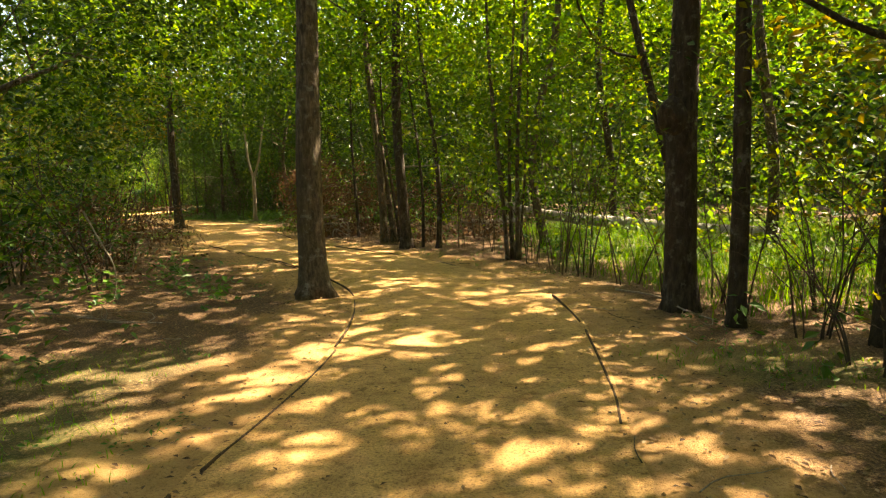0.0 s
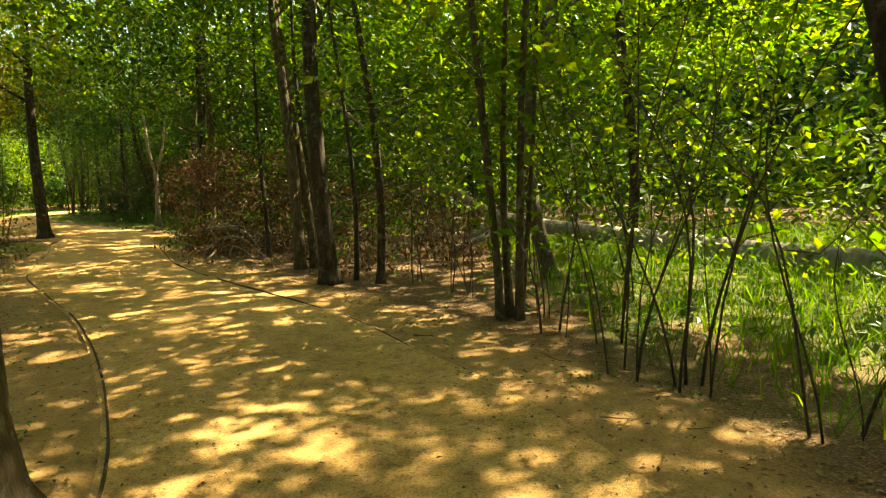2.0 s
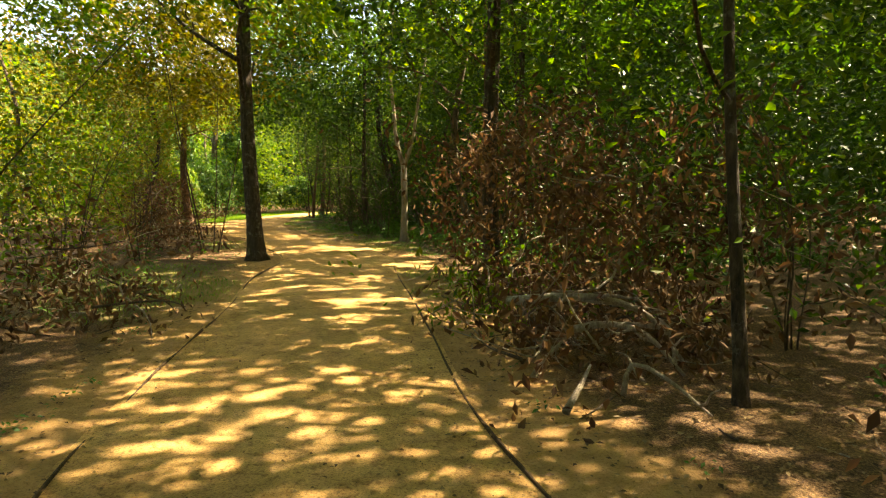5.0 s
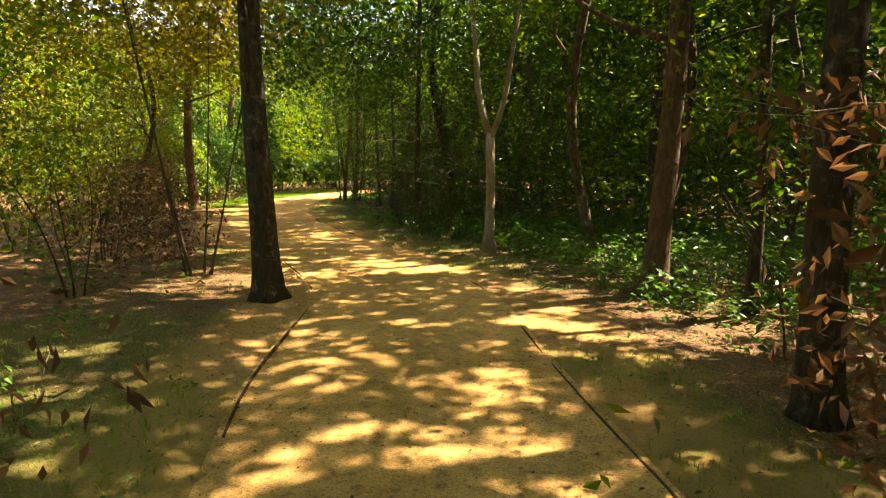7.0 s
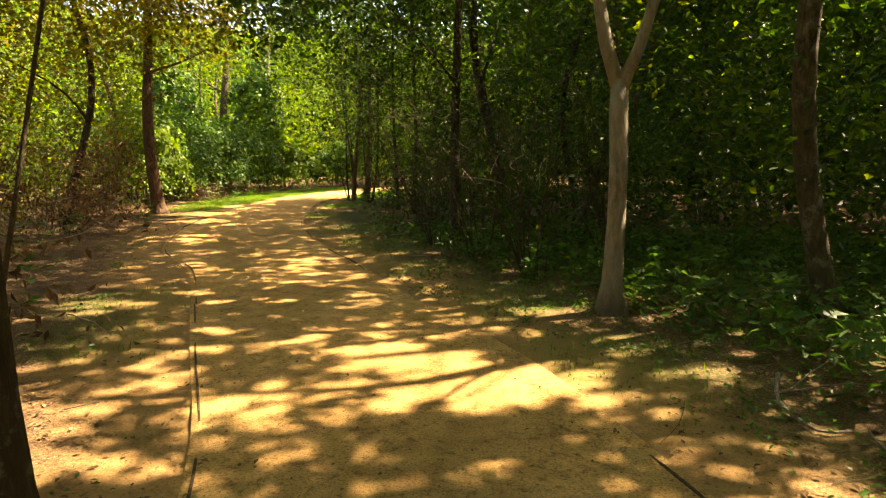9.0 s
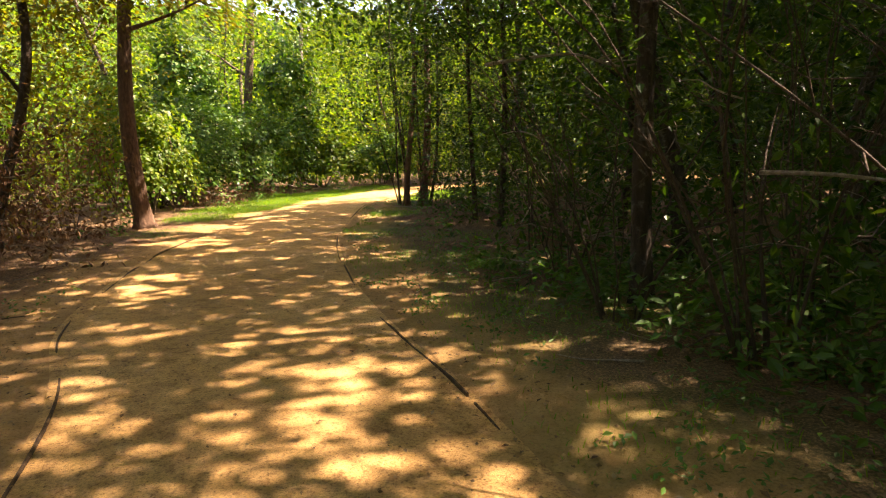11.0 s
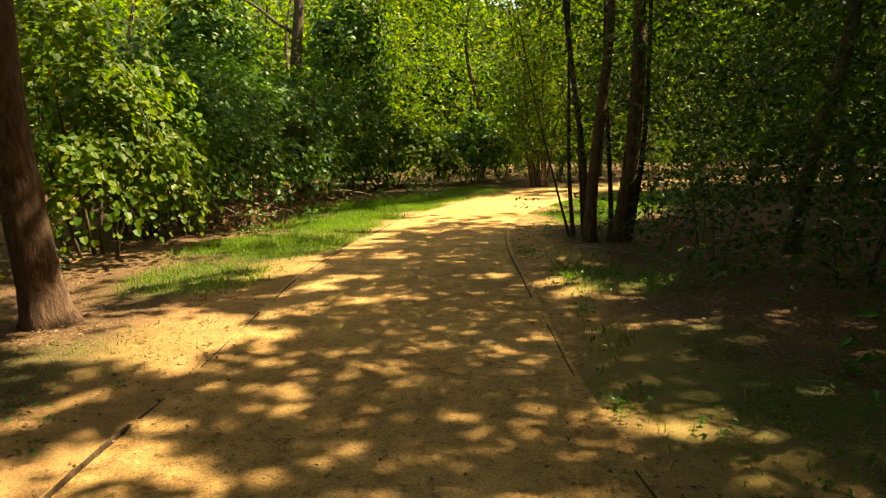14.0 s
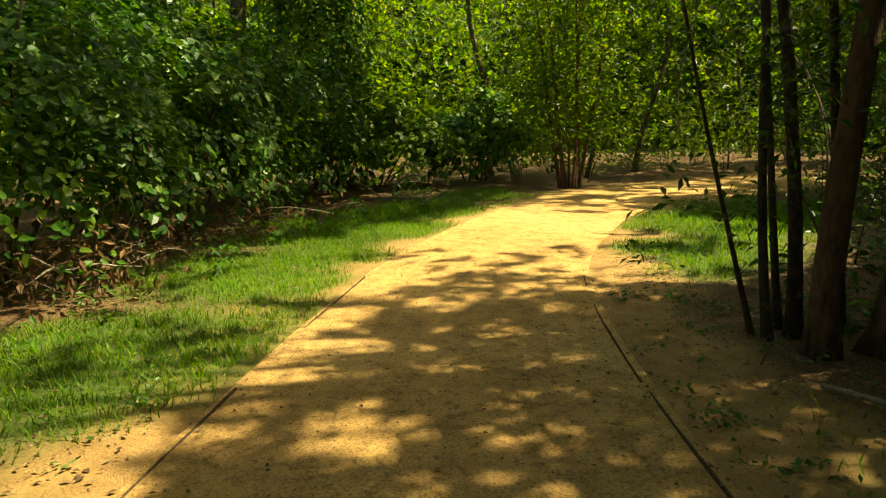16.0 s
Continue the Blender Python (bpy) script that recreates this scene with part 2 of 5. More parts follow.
def tube_arrays(path, radii, sides=8, rough=0.0, seed=0, flare=0.0):
    """A round tapered limb along the points path."""
    path, radii = np.asarray(path, float), np.asarray(radii, float)
    n = len(path)
    t = unit(np.gradient(path, axis=0))
    ref = np.array([0.31, 0.95, 0.05]) if abs(t[0][2]) > 0.6 else np.array([0, 0, 1.0])
    u = unit(np.cross(t, ref))
    v = np.cross(t, u)
    a = np.linspace(0, 2 * np.pi, sides, endpoint=False)
    rng = np.random.default_rng(seed)
    r = radii[:, None] * np.ones((1, sides))
    if rough:
        ph = rng.random(4) * 6.28
        lump = 0.5 * np.sin(3 * a + ph[0])[None, :] + 0.4 * np.sin(5 * a + ph[1])[None, :]
        r = r * (1 + rough * (lump + rng.normal(size=(n, sides)) * 0.5 + 0.5 * np.sin(np.linspace(0, 9, n) + ph[2])[:, None]))
    if flare:
        h = path[:, 2] - path[0, 2]
        root = 0.55 + 0.45 * np.sin(4 * a + rng.random() * 6)[None, :]
        r = r * (1 + flare * np.exp(-h / 0.16)[:, None] * (0.5 + root))
    co = path[:, None, :] + r[..., None] * (np.cos(a)[None, :, None] * u[:, None, :] + np.sin(a)[None, :, None] * v[:, None, :])
    co = np.concatenate([co.reshape(-1, 3), path[:1], path[-1:]])
    i = np.arange(n - 1)[:, None] * sides
    j = np.arange(sides)[None, :]
    k = (j + 1) % sides
    quads = np.stack([i + j, i + k, i + sides + k, i + sides + j], -1).reshape(-1, 4)
    jj = np.arange(sides)
    kk = (jj + 1) % sides
    b, e = n * sides, n * sides + 1
    caps = np.concatenate([np.stack([np.full(sides, b), kk, jj], 1), np.stack([np.full(sides, e), (n - 1) * sides + jj, (n - 1) * sides + kk], 1)])
    return co, [quads, caps]


def tube(name, path, radii, mat, parent, sides=8, rough=0.0, seed=0, flare=0.0, label=""):
    co, faces = tube_arrays(path, radii, sides, rough, seed, flare)
    return part_mesh(name, mesh_of(name, co, faces, mat), parent, label)


def bend(a, b, n, sag, rng):
    """Points from a to b with a wandering bend."""
    a, b = np.asarray(a, float), np.asarray(b, float)
    t = np.linspace(0, 1, n)[:, None]
    side = rng.normal(size=(1, 3)) * sag * np.linalg.norm(b - a)
    side2 = rng.normal(size=(1, 3)) * sag * 0.4 * np.linalg.norm(b - a)
    return a + (b - a) * t + side * np.sin(np.pi * t) + side2 * np.sin(2 * np.pi * t)


class Field:
    """Smooth random values in space, about 0 to 1."""
    def __init__(self, scale, seed):
        self.g, self.s = np.random.default_rng(seed).random((32, 32, 32)), scale

    def __call__(self, x, y, z=0.0):
        p = np.stack(np.broadcast_arrays(x, y, z), -1) / self.s
        i = np.floor(p).astype(int)
        f = p - i
        f = f * f * (3 - 2 * f)
        out = 0
        for dx in (0, 1):
            for dy in (0, 1):
                for dz in (0, 1):
                    w = (f[..., 0] if dx else 1 - f[..., 0]) * (f[..., 1] if dy else 1 - f[..., 1]) * (f[..., 2] if dz else 1 - f[..., 2])
                    out = out + w * self.g[(i[..., 0] + dx) % 32, (i[..., 1] + dy) % 32, (i[..., 2] + dz) % 32]
        return out


# ---------------------------------------------------------------- the trail's two edges
LEFT = [(-0.5, -14), (-0.48, -4), (-0.44, 0), (-0.33, 2.8), (-0.24, 3.6), (-0.1, 4.65), (-0.06, 5.75), (-0.16, 7.1), (-0.5, 8.4), (-1.45, 10.35), (-2.4, 11.95), (-3.5, 13.5),
        (-4.6, 15.1), (-5.4, 16.75), (-6.5, 19.3), (-7.35, 21.0), (-7.9, 22.45), (-8.4, 23.8), (-9.1, 24.9), (-10.4, 26.4), (-12.6, 28.9),
        (-14.1, 30.1), (-15.0, 31.1), (-16.35, 32.9), (-17.3, 34.6), (-17.85, 35.8), (-18.6, 37.25), (-19.25, 38.6), (-19.75, 40.0),
        (-20.2, 41.4), (-20.7, 43.3), (-21.0, 45.8), (-21.05, 48.0), (-20.6, 50.1), (-19.6, 52.3), (-17.5, 55), (-13, 58), (-6, 60)]
RIGHT = [(1.5, -14), (1.5, -4), (1.5, 0), (1.6, 2.85), (1.78, 4.0), (1.92, 5.1), (2.02, 6.5), (1.85, 8.3), (1.0, 10.2), (0.5, 11.3), (-0.27, 12.5), (-1.33, 13.95),
         (-2.42, 15.6), (-3.1, 16.85), (-4.4, 19.85), (-5.28, 21.8), (-5.7, 22.75), (-6.3, 24.2), (-6.85, 25.2), (-7.9, 26.7), (-9.5, 28.4),
         (-10.9, 30.05), (-11.8, 31.0), (-12.75, 32.1), (-14.15, 34.0), (-15.05, 35.4), (-15.7, 36.55), (-16.5, 38.2), (-17.35, 39.95), (-17.95, 41.3),
         (-18.35, 42.4), (-18.7, 43.6), (-18.85, 45.1), (-18.85, 47.6), (-18.3, 50.2), (-17.3, 51.8), (-15.8, 53.2), (-12, 55.6), (-5, 57.5)]


def smooth_line(points, step=0.12):
    p = np.array(points, float)
    a = np.concatenate([[2 * p[0] - p[1]], p, [2 * p[-1] - p[-2]]])
    out = []
    for k in range(len(p) - 1):
        p0, p1, p2, p3 = a[k:k + 4]
        n = max(2, int(np.linalg.norm(p2 - p1) / step))
        t = np.linspace(0, 1, n, endpoint=False)[:, None]
        out.append(0.5 * (2 * p1 + (p2 - p0) * t + (2 * p0 - 5 * p1 + 4 * p2 - p3) * t * t + (3 * p1 - p0 - 3 * p2 + p3) * t ** 3))
    return np.concatenate(out + [p[-1:]])


EDGE_L, EDGE_R = smooth_line(LEFT), smooth_line(RIGHT)


def beside(x, y):
    """For places in plan: metres outside the trail's nearer edge (negative on the trail), and whether that is on the left-hand side."""
    x, y = np.asarray(x, float), np.asarray(y, float)
    shape = x.shape
    x, y = x.ravel(), y.ravel()
    out = []
    for line, sign in ((EDGE_L[::3], 1), (EDGE_R[::3], -1)):
        t = unit(np.gradient(line, axis=0))
        best, signed = np.full(len(x), 1e9), np.zeros(len(x))
        for c in range(0, len(x), 20000):
            dx = x[c:c + 20000, None] - line[None, :, 0]
            dy = y[c:c + 20000, None] - line[None, :, 1]
            d2 = dx * dx + dy * dy
            k = d2.argmin(1)
            r = np.arange(len(k))
            best[c:c + 20000] = np.sqrt(d2[r, k])
            signed[c:c + 20000] = sign * np.sign(t[k, 0] * dy[r, k] - t[k, 1] * dx[r, k])
        out.append(best * signed)
    l, r = out
    inside = (l < 0) & (r < 0)
    left = np.where(inside, l > r, np.where((l > 0) & (r > 0), l < r, l > 0))
    d = np.where(inside, np.maximum(l, r), np.where(left, np.abs(l), np.abs(r)))
    return d.reshape(shape), left.reshape(shape)


GRID = 0.2
GRID_D, GRID_L = beside(*np.meshgrid(np.arange(-50, 30, GRID), np.arange(-22, 80, GRID), indexing="ij"))


def beside_quick(x, y):
    """The same from a table, for very many places."""
    u, v = (np.asarray(x) + 50) / GRID, (np.asarray(y) + 22) / GRID
    i, j = np.clip(u.astype(int), 0, GRID_D.shape[0] - 2), np.clip(v.astype(int), 0, GRID_D.shape[1] - 2)
    a, e = np.clip(u - i, 0, 1), np.clip(v - j, 0, 1)
    d = GRID_D[i, j] * (1 - a) * (1 - e) + GRID_D[i + 1, j] * a * (1 - e) + GRID_D[i, j + 1] * (1 - a) * e + GRID_D[i + 1, j + 1] * a * e
    return d, GRID_L[i, j]


# ---------------------------------------------------------------- where the sun comes through: gaps in the leaf roof
GX0, GY0, GSTEP, GNX, GNY = -46.0, -16.0, 0.06, 1200, 1400
GLADES = [  # x, y, radius along x, along y, share of open roof
    (0.25, 5.35, 0.75, 0.5, 0.72), (0.5, 2.9, 1.6, 1.4, 0.06), (-1.5, 4.4, 1.1, 0.8, 0.15), (-1.9, 2.3, 1.6, 1.4, 0.03), (2.9, 3.4, 0.9, 0.8, 0.25), (-1.2, 6.1, 0.8, 0.5, 0.22),
    (6.5, 12.0, 3.6, 5.5, 0.5), (4.6, 16.0, 3.0, 3.0, 0.5), (2.2, 11.6, 0.9, 1.0, 0.35),
    (-0.4, 9.2, 1.0, 1.1, 0.26), (-1.0, 12.2, 1.4, 1.8, 0.28), (-3.4, 15.6, 1.3, 2.2, 0.42), (-2.4, 16.9, 0.8, 0.9, 0.32), (-4.9, 18.6, 1.1, 2.4, 0.3), (-7.9, 20.2, 1.2, 1.0, 0.14),
    (-6.9, 22.6, 0.9, 0.8, 0.16), (-8.6, 26.1, 1.5, 0.62, 1.0), (-4.9, 24.2, 1.2, 1.5, 0.5), (-9.9, 25.2, 1.3, 1.8, 0.55), (-5.0, 27.6, 1.0, 1.2, 0.42),
    (-11.0, 28.9, 1.6, 1.4, 0.3), (-13.2, 31.2, 1.2, 1.6, 0.24), (-16.2, 33.2, 1.6, 1.6, 0.2), (-19.0, 36.2, 1.4, 0.8, 0.95), (-16.9, 37.3, 1.1, 1.3, 0.08), (-13.0, 34.3, 0.6, 0.5, 0.35),
    (-19.3, 43.3, 1.2, 1.9, 0.72), (-20.0, 46.7, 2.0, 3.0, 0.96), (-17.7, 45.2, 1.3, 1.9, 0.8), (-17.4, 39.0, 1.4, 1.4, 0.13), (-18.7, 41.2, 1.2, 1.0, 0.40), (-15.4, 36.0, 1.0, 1.0, 0.10),
    (-21.1, 41.0, 1.7, 5.4, 0.9), (-22.9, 38.0, 1.9, 1.9, 0.75), (-25.4, 50.5, 2.6, 2.2, 0.85), (-25.2, 43.0, 2.4, 3.4, 0.5), (-20.5, 51.0, 3, 2.5, 0.4)]


def roof_gaps():
    gx, gy = GX0 + GSTEP * np.arange(GNX), GY0 + GSTEP * np.arange(GNY)
    x, y = np.meshgrid(gx, gy, indexing="ij")
    xs, ys = x * 0.475 - y * 0.88, x * 0.88 + y * 0.475
    n = 0.60 * Field(0.16, 11)(xs, ys * 0.75) + 0.40 * Field(0.30, 12)(xs, ys * 0.7) + 0.48 * Field(1.5, 13)(x, y) + 0.38 * Field(0.10, 14)(xs, ys)
    n = n.argsort(axis=None).argsort().reshape(n.shape) / n.size
    xc, yc = x[::8, ::8], y[::8, ::8]
    d, left = beside_quick(xc, yc)
    share = np.where(d < 0.6, np.where(yc < 8, 0.08, 0.19), np.where(~left & (yc < 19), np.where(yc < 5.5, 0.05, np.where(yc > 15, 0.14, np.where(d > 1.7, 0.46, 0.10))), np.where(left, np.where(yc < 13, 0.05, 0.11), np.where(yc > 29, np.where(d < 2.0, np.where(yc > 33, 0.035, 0.08), 0.01), 0.10))))
    share = np.kron(share, np.ones((8, 8)))[:GNX, :GNY]
    for cx, cy, rx, ry, s in GLADES:
        q = ((x - cx) / rx) ** 2 + ((y - cy) / ry) ** 2
        share = share + (s - share) * np.clip(1.6 - 1.25 * q, 0, 1)
    return n > 1 - share


OPEN = roof_gaps()


def lit(p, low=2.3):
    """True for places p high up through which the sun reaches the ground below."""
    u = ((p[:, 0] - SLIDE[0] * p[:, 2] - GX0) / GSTEP).astype(int)
    v = ((p[:, 1] - SLIDE[1] * p[:, 2] - GY0) / GSTEP).astype(int)
    ok = (u >= 0) & (v >= 0) & (u < GNX) & (v < GNY) & (p[:, 2] > low)
    return ok & OPEN[np.clip(u, 0, GNX - 1), np.clip(v, 0, GNY - 1)]


# ---------------------------------------------------------------- ground and trail
def spread(lo, hi, step, out):
    """Even steps from lo to hi, then growing ones out to the horizon."""
    mid = np.arange(lo, hi + step / 2, step)
    grow = np.cumsum(step * 1.35 ** np.arange(1, 40))
    grow = grow[grow < out]
    return np.concatenate([lo - grow[::-1], mid, hi + grow])


TURF = [  # x, y, radius, strength
    (-1.7, 3.4, 1.0, 0.7), (-1.9, 5.0, 0.9, 0.5), (3.0, 4.6, 0.8, 0.7), (3.3, 3.2, 0.6, 0.4), (6.2, 11.5, 3.6, 1.0), (7.0, 15.0, 3.0, 1.0), (-8.2, 19.9, 1.3, 0.9), (-7.6, 18.6, 0.7, 0.5), (-9.4, 21.5, 1.3, 0.7),
    (-9.9, 21.2, 1.0, 0.8), (-4.4, 20.9, 0.7, 0.7), (-4.9, 22.4, 0.7, 0.8), (-4.4, 21.6, 0.6, 0.6), (-7.2, 26.9, 0.8, 0.8), (-8.4, 28.4, 0.8, 0.8), (-10.0, 29.9, 0.7, 0.7), (-11.6, 31.7, 0.6, 0.7), (-13.2, 33.6, 0.7, 0.7), (-14.8, 36.4, 0.8, 0.7),
    (-11.2, 26.2, 0.7, 0.6), (-12.0, 27.3, 0.8, 0.6), (-20.3, 37.9, 1.0, 0.7), (-20.9, 40.0, 1.25, 1.0), (-21.6, 42.2, 1.5, 1.0), (-22.2, 44.8, 1.7, 1.0), (-22.6, 47.2, 1.6, 1.0), (-22.2, 49.4, 1.4, 0.8),
    (-17.7, 44.6, 1.1, 0.9), (-17.4, 46.8, 1.4, 1.0), (-16.8, 48.6, 1.4, 0.9), (-18.9, 35.4, 0.8, 0.5), (-10.6, 32.0, 1.0, 0.7), (-12.4, 34.2, 0.9, 0.8), (-13.5, 36.0, 0.9, 0.6), (-5.3, 28.3, 1.9, 0.6), (-6.0, 30.5, 2.2, 0.6)]


def turf_at(x, y):
    out = np.zeros(np.shape(x))
    wob = 0.55 + 0.9 * Field(0.7, 31)(x, y)
    for cx, cy, r, s in TURF:
        out = np.maximum(out, s * np.clip(1.5 - 1.3 * ((x - cx) ** 2 + (y - cy) ** 2) / (r * wob) ** 2, 0, 1))
    d, left = beside_quick(x, y)
    verge = np.clip((d - 0.1) / 0.3, 0, 1) * np.clip((1.7 - d) / 0.6, 0, 1) * np.clip((y - 24.5) / 2, 0, 1) * np.clip((41.5 - y) / 2, 0, 1)
    return np.maximum(out, np.where(left, 0, 0.5 * verge * np.clip((Field(0.6, 37)(x, y) - 0.44) / 0.14, 0, 1)))


LUMP_A, LUMP_B = Field(2.6, 21), Field(0.5, 22)


def ground_z(x, y, d=None):
    if d is None:
        d, _ = beside_quick(x, y)
    w = np.clip(d / 2.5, 0, 1)
    z = w * (0.16 * (LUMP_A(x, y) - 0.5) + 0.05 * (LUMP_B(x, y) - 0.5)) + 0.006 * np.clip(d * 6, 0, 1) * (LUMP_B(x * 3, y * 3) - 0.5)
    return np.where(d < -0.12, -0.04, z)


def build_ground():
    gx, gy = spread(-30, 10, 0.3, 400), spread(-6, 60, 0.3, 400)
    x, y = np.meshgrid(gx, gy, indexing="ij")
    d, _ = beside(x, y)
    z = ground_z(x, y, d)
    nx, ny = len(gx), len(gy)
    i = np.arange(nx - 1)[:, None] * ny + np.arange(ny - 1)[None, :]
    me = mesh_of("ground", np.stack([x, y, z], -1).reshape(-1, 3), [np.stack([i, i + ny, i + ny + 1, i + 1], -1).reshape(-1, 4)], SOIL)
    a = me.attributes.new("woods", "FLOAT", "POINT")
    a.data.foreach_set("value", np.clip((d - 0.05) / 1.1, 0, 1).astype(np.float32).ravel())
    a = me.attributes.new("turf", "FLOAT", "POINT")
    a.data.foreach_set("value", (turf_at(x, y) * np.where(y > 36.5, 1.7, 1.0)).astype(np.float32).ravel())
    tagged(new("ground", me), "bare tan soil with brown leaf litter", "ground", kind="structure")


def build_trail():
    n = 620
    def even(line):
        s = np.concatenate([[0], np.cumsum(np.linalg.norm(np.diff(line, axis=0), axis=1))])
        return s
    tl, sl = np.linspace(0, 1, n), even(EDGE_L)
    l = np.stack([np.interp(tl * sl[-1], sl, EDGE_L[:, k]) for k in (0, 1)], 1)
    # nearest place on the right-hand edge, kept in order
    k = np.array([np.argmin(((EDGE_R - q) ** 2).sum(1)) for q in l])
    k = np.maximum.accumulate(k)
    r = EDGE_R[k]
    for _ in range(6):
        r[1:-1] = (r[:-2] + 2 * r[1:-1] + r[2:]) / 4
    across = 18
    w = np.linspace(-0.02, 1.02, across)[None, :, None]
    p = l[:, None, :] * (1 - w) + r[:, None, :] * w
    z = 0.004 + 0.012 * np.sin(np.pi * np.clip(w[..., 0], 0, 1)) + 0.010 * (Field(0.9, 41)(p[..., 0], p[..., 1]) - 0.5) + 0.006 * (Field(0.25, 42)(p[..., 0], p[..., 1]) - 0.5)
    i = np.arange(n - 1)[:, None] * across + np.arange(across - 1)[None, :]
    me = mesh_of("trail", np.concatenate([p, z[..., None]], -1).reshape(-1, 3), [np.stack([i, i + 1, i + across + 1, i + across], -1).reshape(-1, 4)], TRAIL)
    tagged(new("trail", me), "tan crushed granite footpath, hard packed, winding through woods", "path", kind="structure")


build_ground()
build_trail()


# ---------------------------------------------------------------- woody plants
PLANTS = []        # every tree, sapling and bush: what it is, where its stem stands, how its leaves look


def root(name, x, y, label, category, group=""):
    z = float(ground_z(np.array([x]), np.array([y]))[0])
    ob = new(name)
    ob.location = (0, 0, 0)
    ob.empty_display_size = 0.2
    tagged(ob, label, category, group)
    return ob, z


def stem_path(x, y, z, height, lean, rng, n=9, wander=0.03):
    """Points up a stem; lean: metres sideways for each metre up."""
    h = np.linspace(0, 1, n) ** 1.25 * height
    ph = rng.random(2) * 6.28
    px = x + lean[0] * h + wander * height * 0.3 * np.sin(h * 0.9 + ph[0]) - wander * height * 0.3 * np.sin(ph[0])
    py = y + lean[1] * h + wander * height * 0.3 * np.sin(h * 0.8 + ph[1]) - wander * height * 0.3 * np.sin(ph[1])
    return np.stack([px, py, z - 0.06 + h], 1)


def tree(name, label, x, y, girth, height, lean=(0, 0), bark=BARK, leaf=LEAF_ELM, flare=0.7, limbs=5, first=2.6, wander=0.02, sides=18, seed=0, forks=(), crown=True, spread_to=2.2, size=0.085):
    """A tree: trunk, limbs, and a crown that the leaf field fills in. girth: the trunk's thickness at breast height."""
    rng = np.random.default_rng(1000 + seed)
    ob, z = root(name, x, y, label, "tree", "woodland trees")
    path = stem_path(x, y, z, height, lean, rng, 26, wander)
    hh = path[:, 2] - path[0, 2]
    radii = girth / 2 * np.clip(1.06 - 0.75 * hh / height, 0.08, None)
    tube("trunk", path, radii, bark, ob, sides, 0.035, seed, flare)
    tips = []
    for k in range(limbs):
        f = first + (height * 0.85 - first) * (k + 0.4 * rng.random()) / max(1, limbs)
        base = np.array([np.interp(f, hh, path[:, c]) for c in range(3)])
        ang = rng.random() * 6.28
        out = spread_to * (0.7 + 0.6 * rng.random())
        tip = base + np.array([math.cos(ang) * out, math.sin(ang) * out, out * (0.35 + 0.5 * rng.random())])
        r0 = np.interp(f, hh, radii) * 0.42
        limb = tube("limb", bend(base, tip, 8, 0.07, rng), np.linspace(r0, r0 * 0.25, 8), bark, ob, 7, 0.05, seed + k)
        tips.append(tip)
        for _ in range(2):
            t = 0.4 + 0.5 * rng.random()
            q = base + (tip - base) * t
            e = q + rng.normal(size=3) * 0.5 + np.array([0, 0, 0.25])
            tube("twig", bend(q, e, 5, 0.08, rng), np.linspace(r0 * 0.35, r0 * 0.08, 5), bark, limb, 5)
    PLANTS.append(dict(ob=ob, x=x + lean[0] * 3, y=y + lean[1] * 3, leaf=leaf, reach=1.0, size=size, near=True))
    return ob, path, radii


def sapling(name, label, x, y, stems, height, leaf=LEAF_ELM, thick=0.035, splay=0.16, bark=STEM, seed=0, category="shrub", group="understorey bushes", reach=0.8, size=0.075, twigs=2):
    """A bush or young tree of several thin arching stems from one root, each with forked twigs."""
    rng = np.random.default_rng(5000 + seed)
    ob, z = root(name, x, y, label, category, group)
    for k in range(stems):
        a = rng.random() * 6.28
        s = splay * (0.3 + rng.random())
        h = height * (0.55 + 0.45 * rng.random())
        t = np.linspace(0, 1, 11)
        ph, wob = rng.random(2) * 6.28, 0.05 * h * (0.5 + rng.random())
        out = s * h * (0.45 * t + 0.75 * t ** 2.3)
        foot = 0.12 * min(1, stems - 1)
        path = np.stack([x + math.cos(a) * (foot + out) + wob * (np.sin(5.5 * t + ph[0]) - math.sin(ph[0])) * t ** 0.5,
                         y + math.sin(a) * (foot + out) + wob * (np.sin(4.7 * t + ph[1]) - math.sin(ph[1])) * t ** 0.5,
                         z - 0.06 + h * (t - 0.16 * min(1.0, 2 * s) * t ** 3)], 1)
        r = thick / 2 * (0.55 + 0.7 * rng.random())
        st = tube("stem", path, r * (1 - 0.8 * t), bark, ob, 6, 0.06, seed + k)
        for _ in range(twigs):
            i = rng.integers(3, 10)
            q = path[i]
            b = a + rng.normal() * 1.1
            e = q + np.array([math.cos(b), math.sin(b), 0]) * (0.25 + 0.6 * rng.random()) + np.array([0, 0, 0.15 + 0.45 * rng.random()])
            tube("twig", bend(q, e, 5, 0.09, rng), np.linspace(r * (1 - 0.08 * i) * 0.65, r * 0.12, 5), bark, st, 4)
    PLANTS.append(dict(ob=ob, x=x, y=y, leaf=leaf, reach=reach, size=size, near=True))
    return ob


def sprays(points, each, spread_xy, spread_z, rng):
    """Small sprays of leaves round each place."""
    p = np.repeat(points, each, 0)
    return p + rng.normal(size=p.shape) * np.array([spread_xy, spread_xy, spread_z])


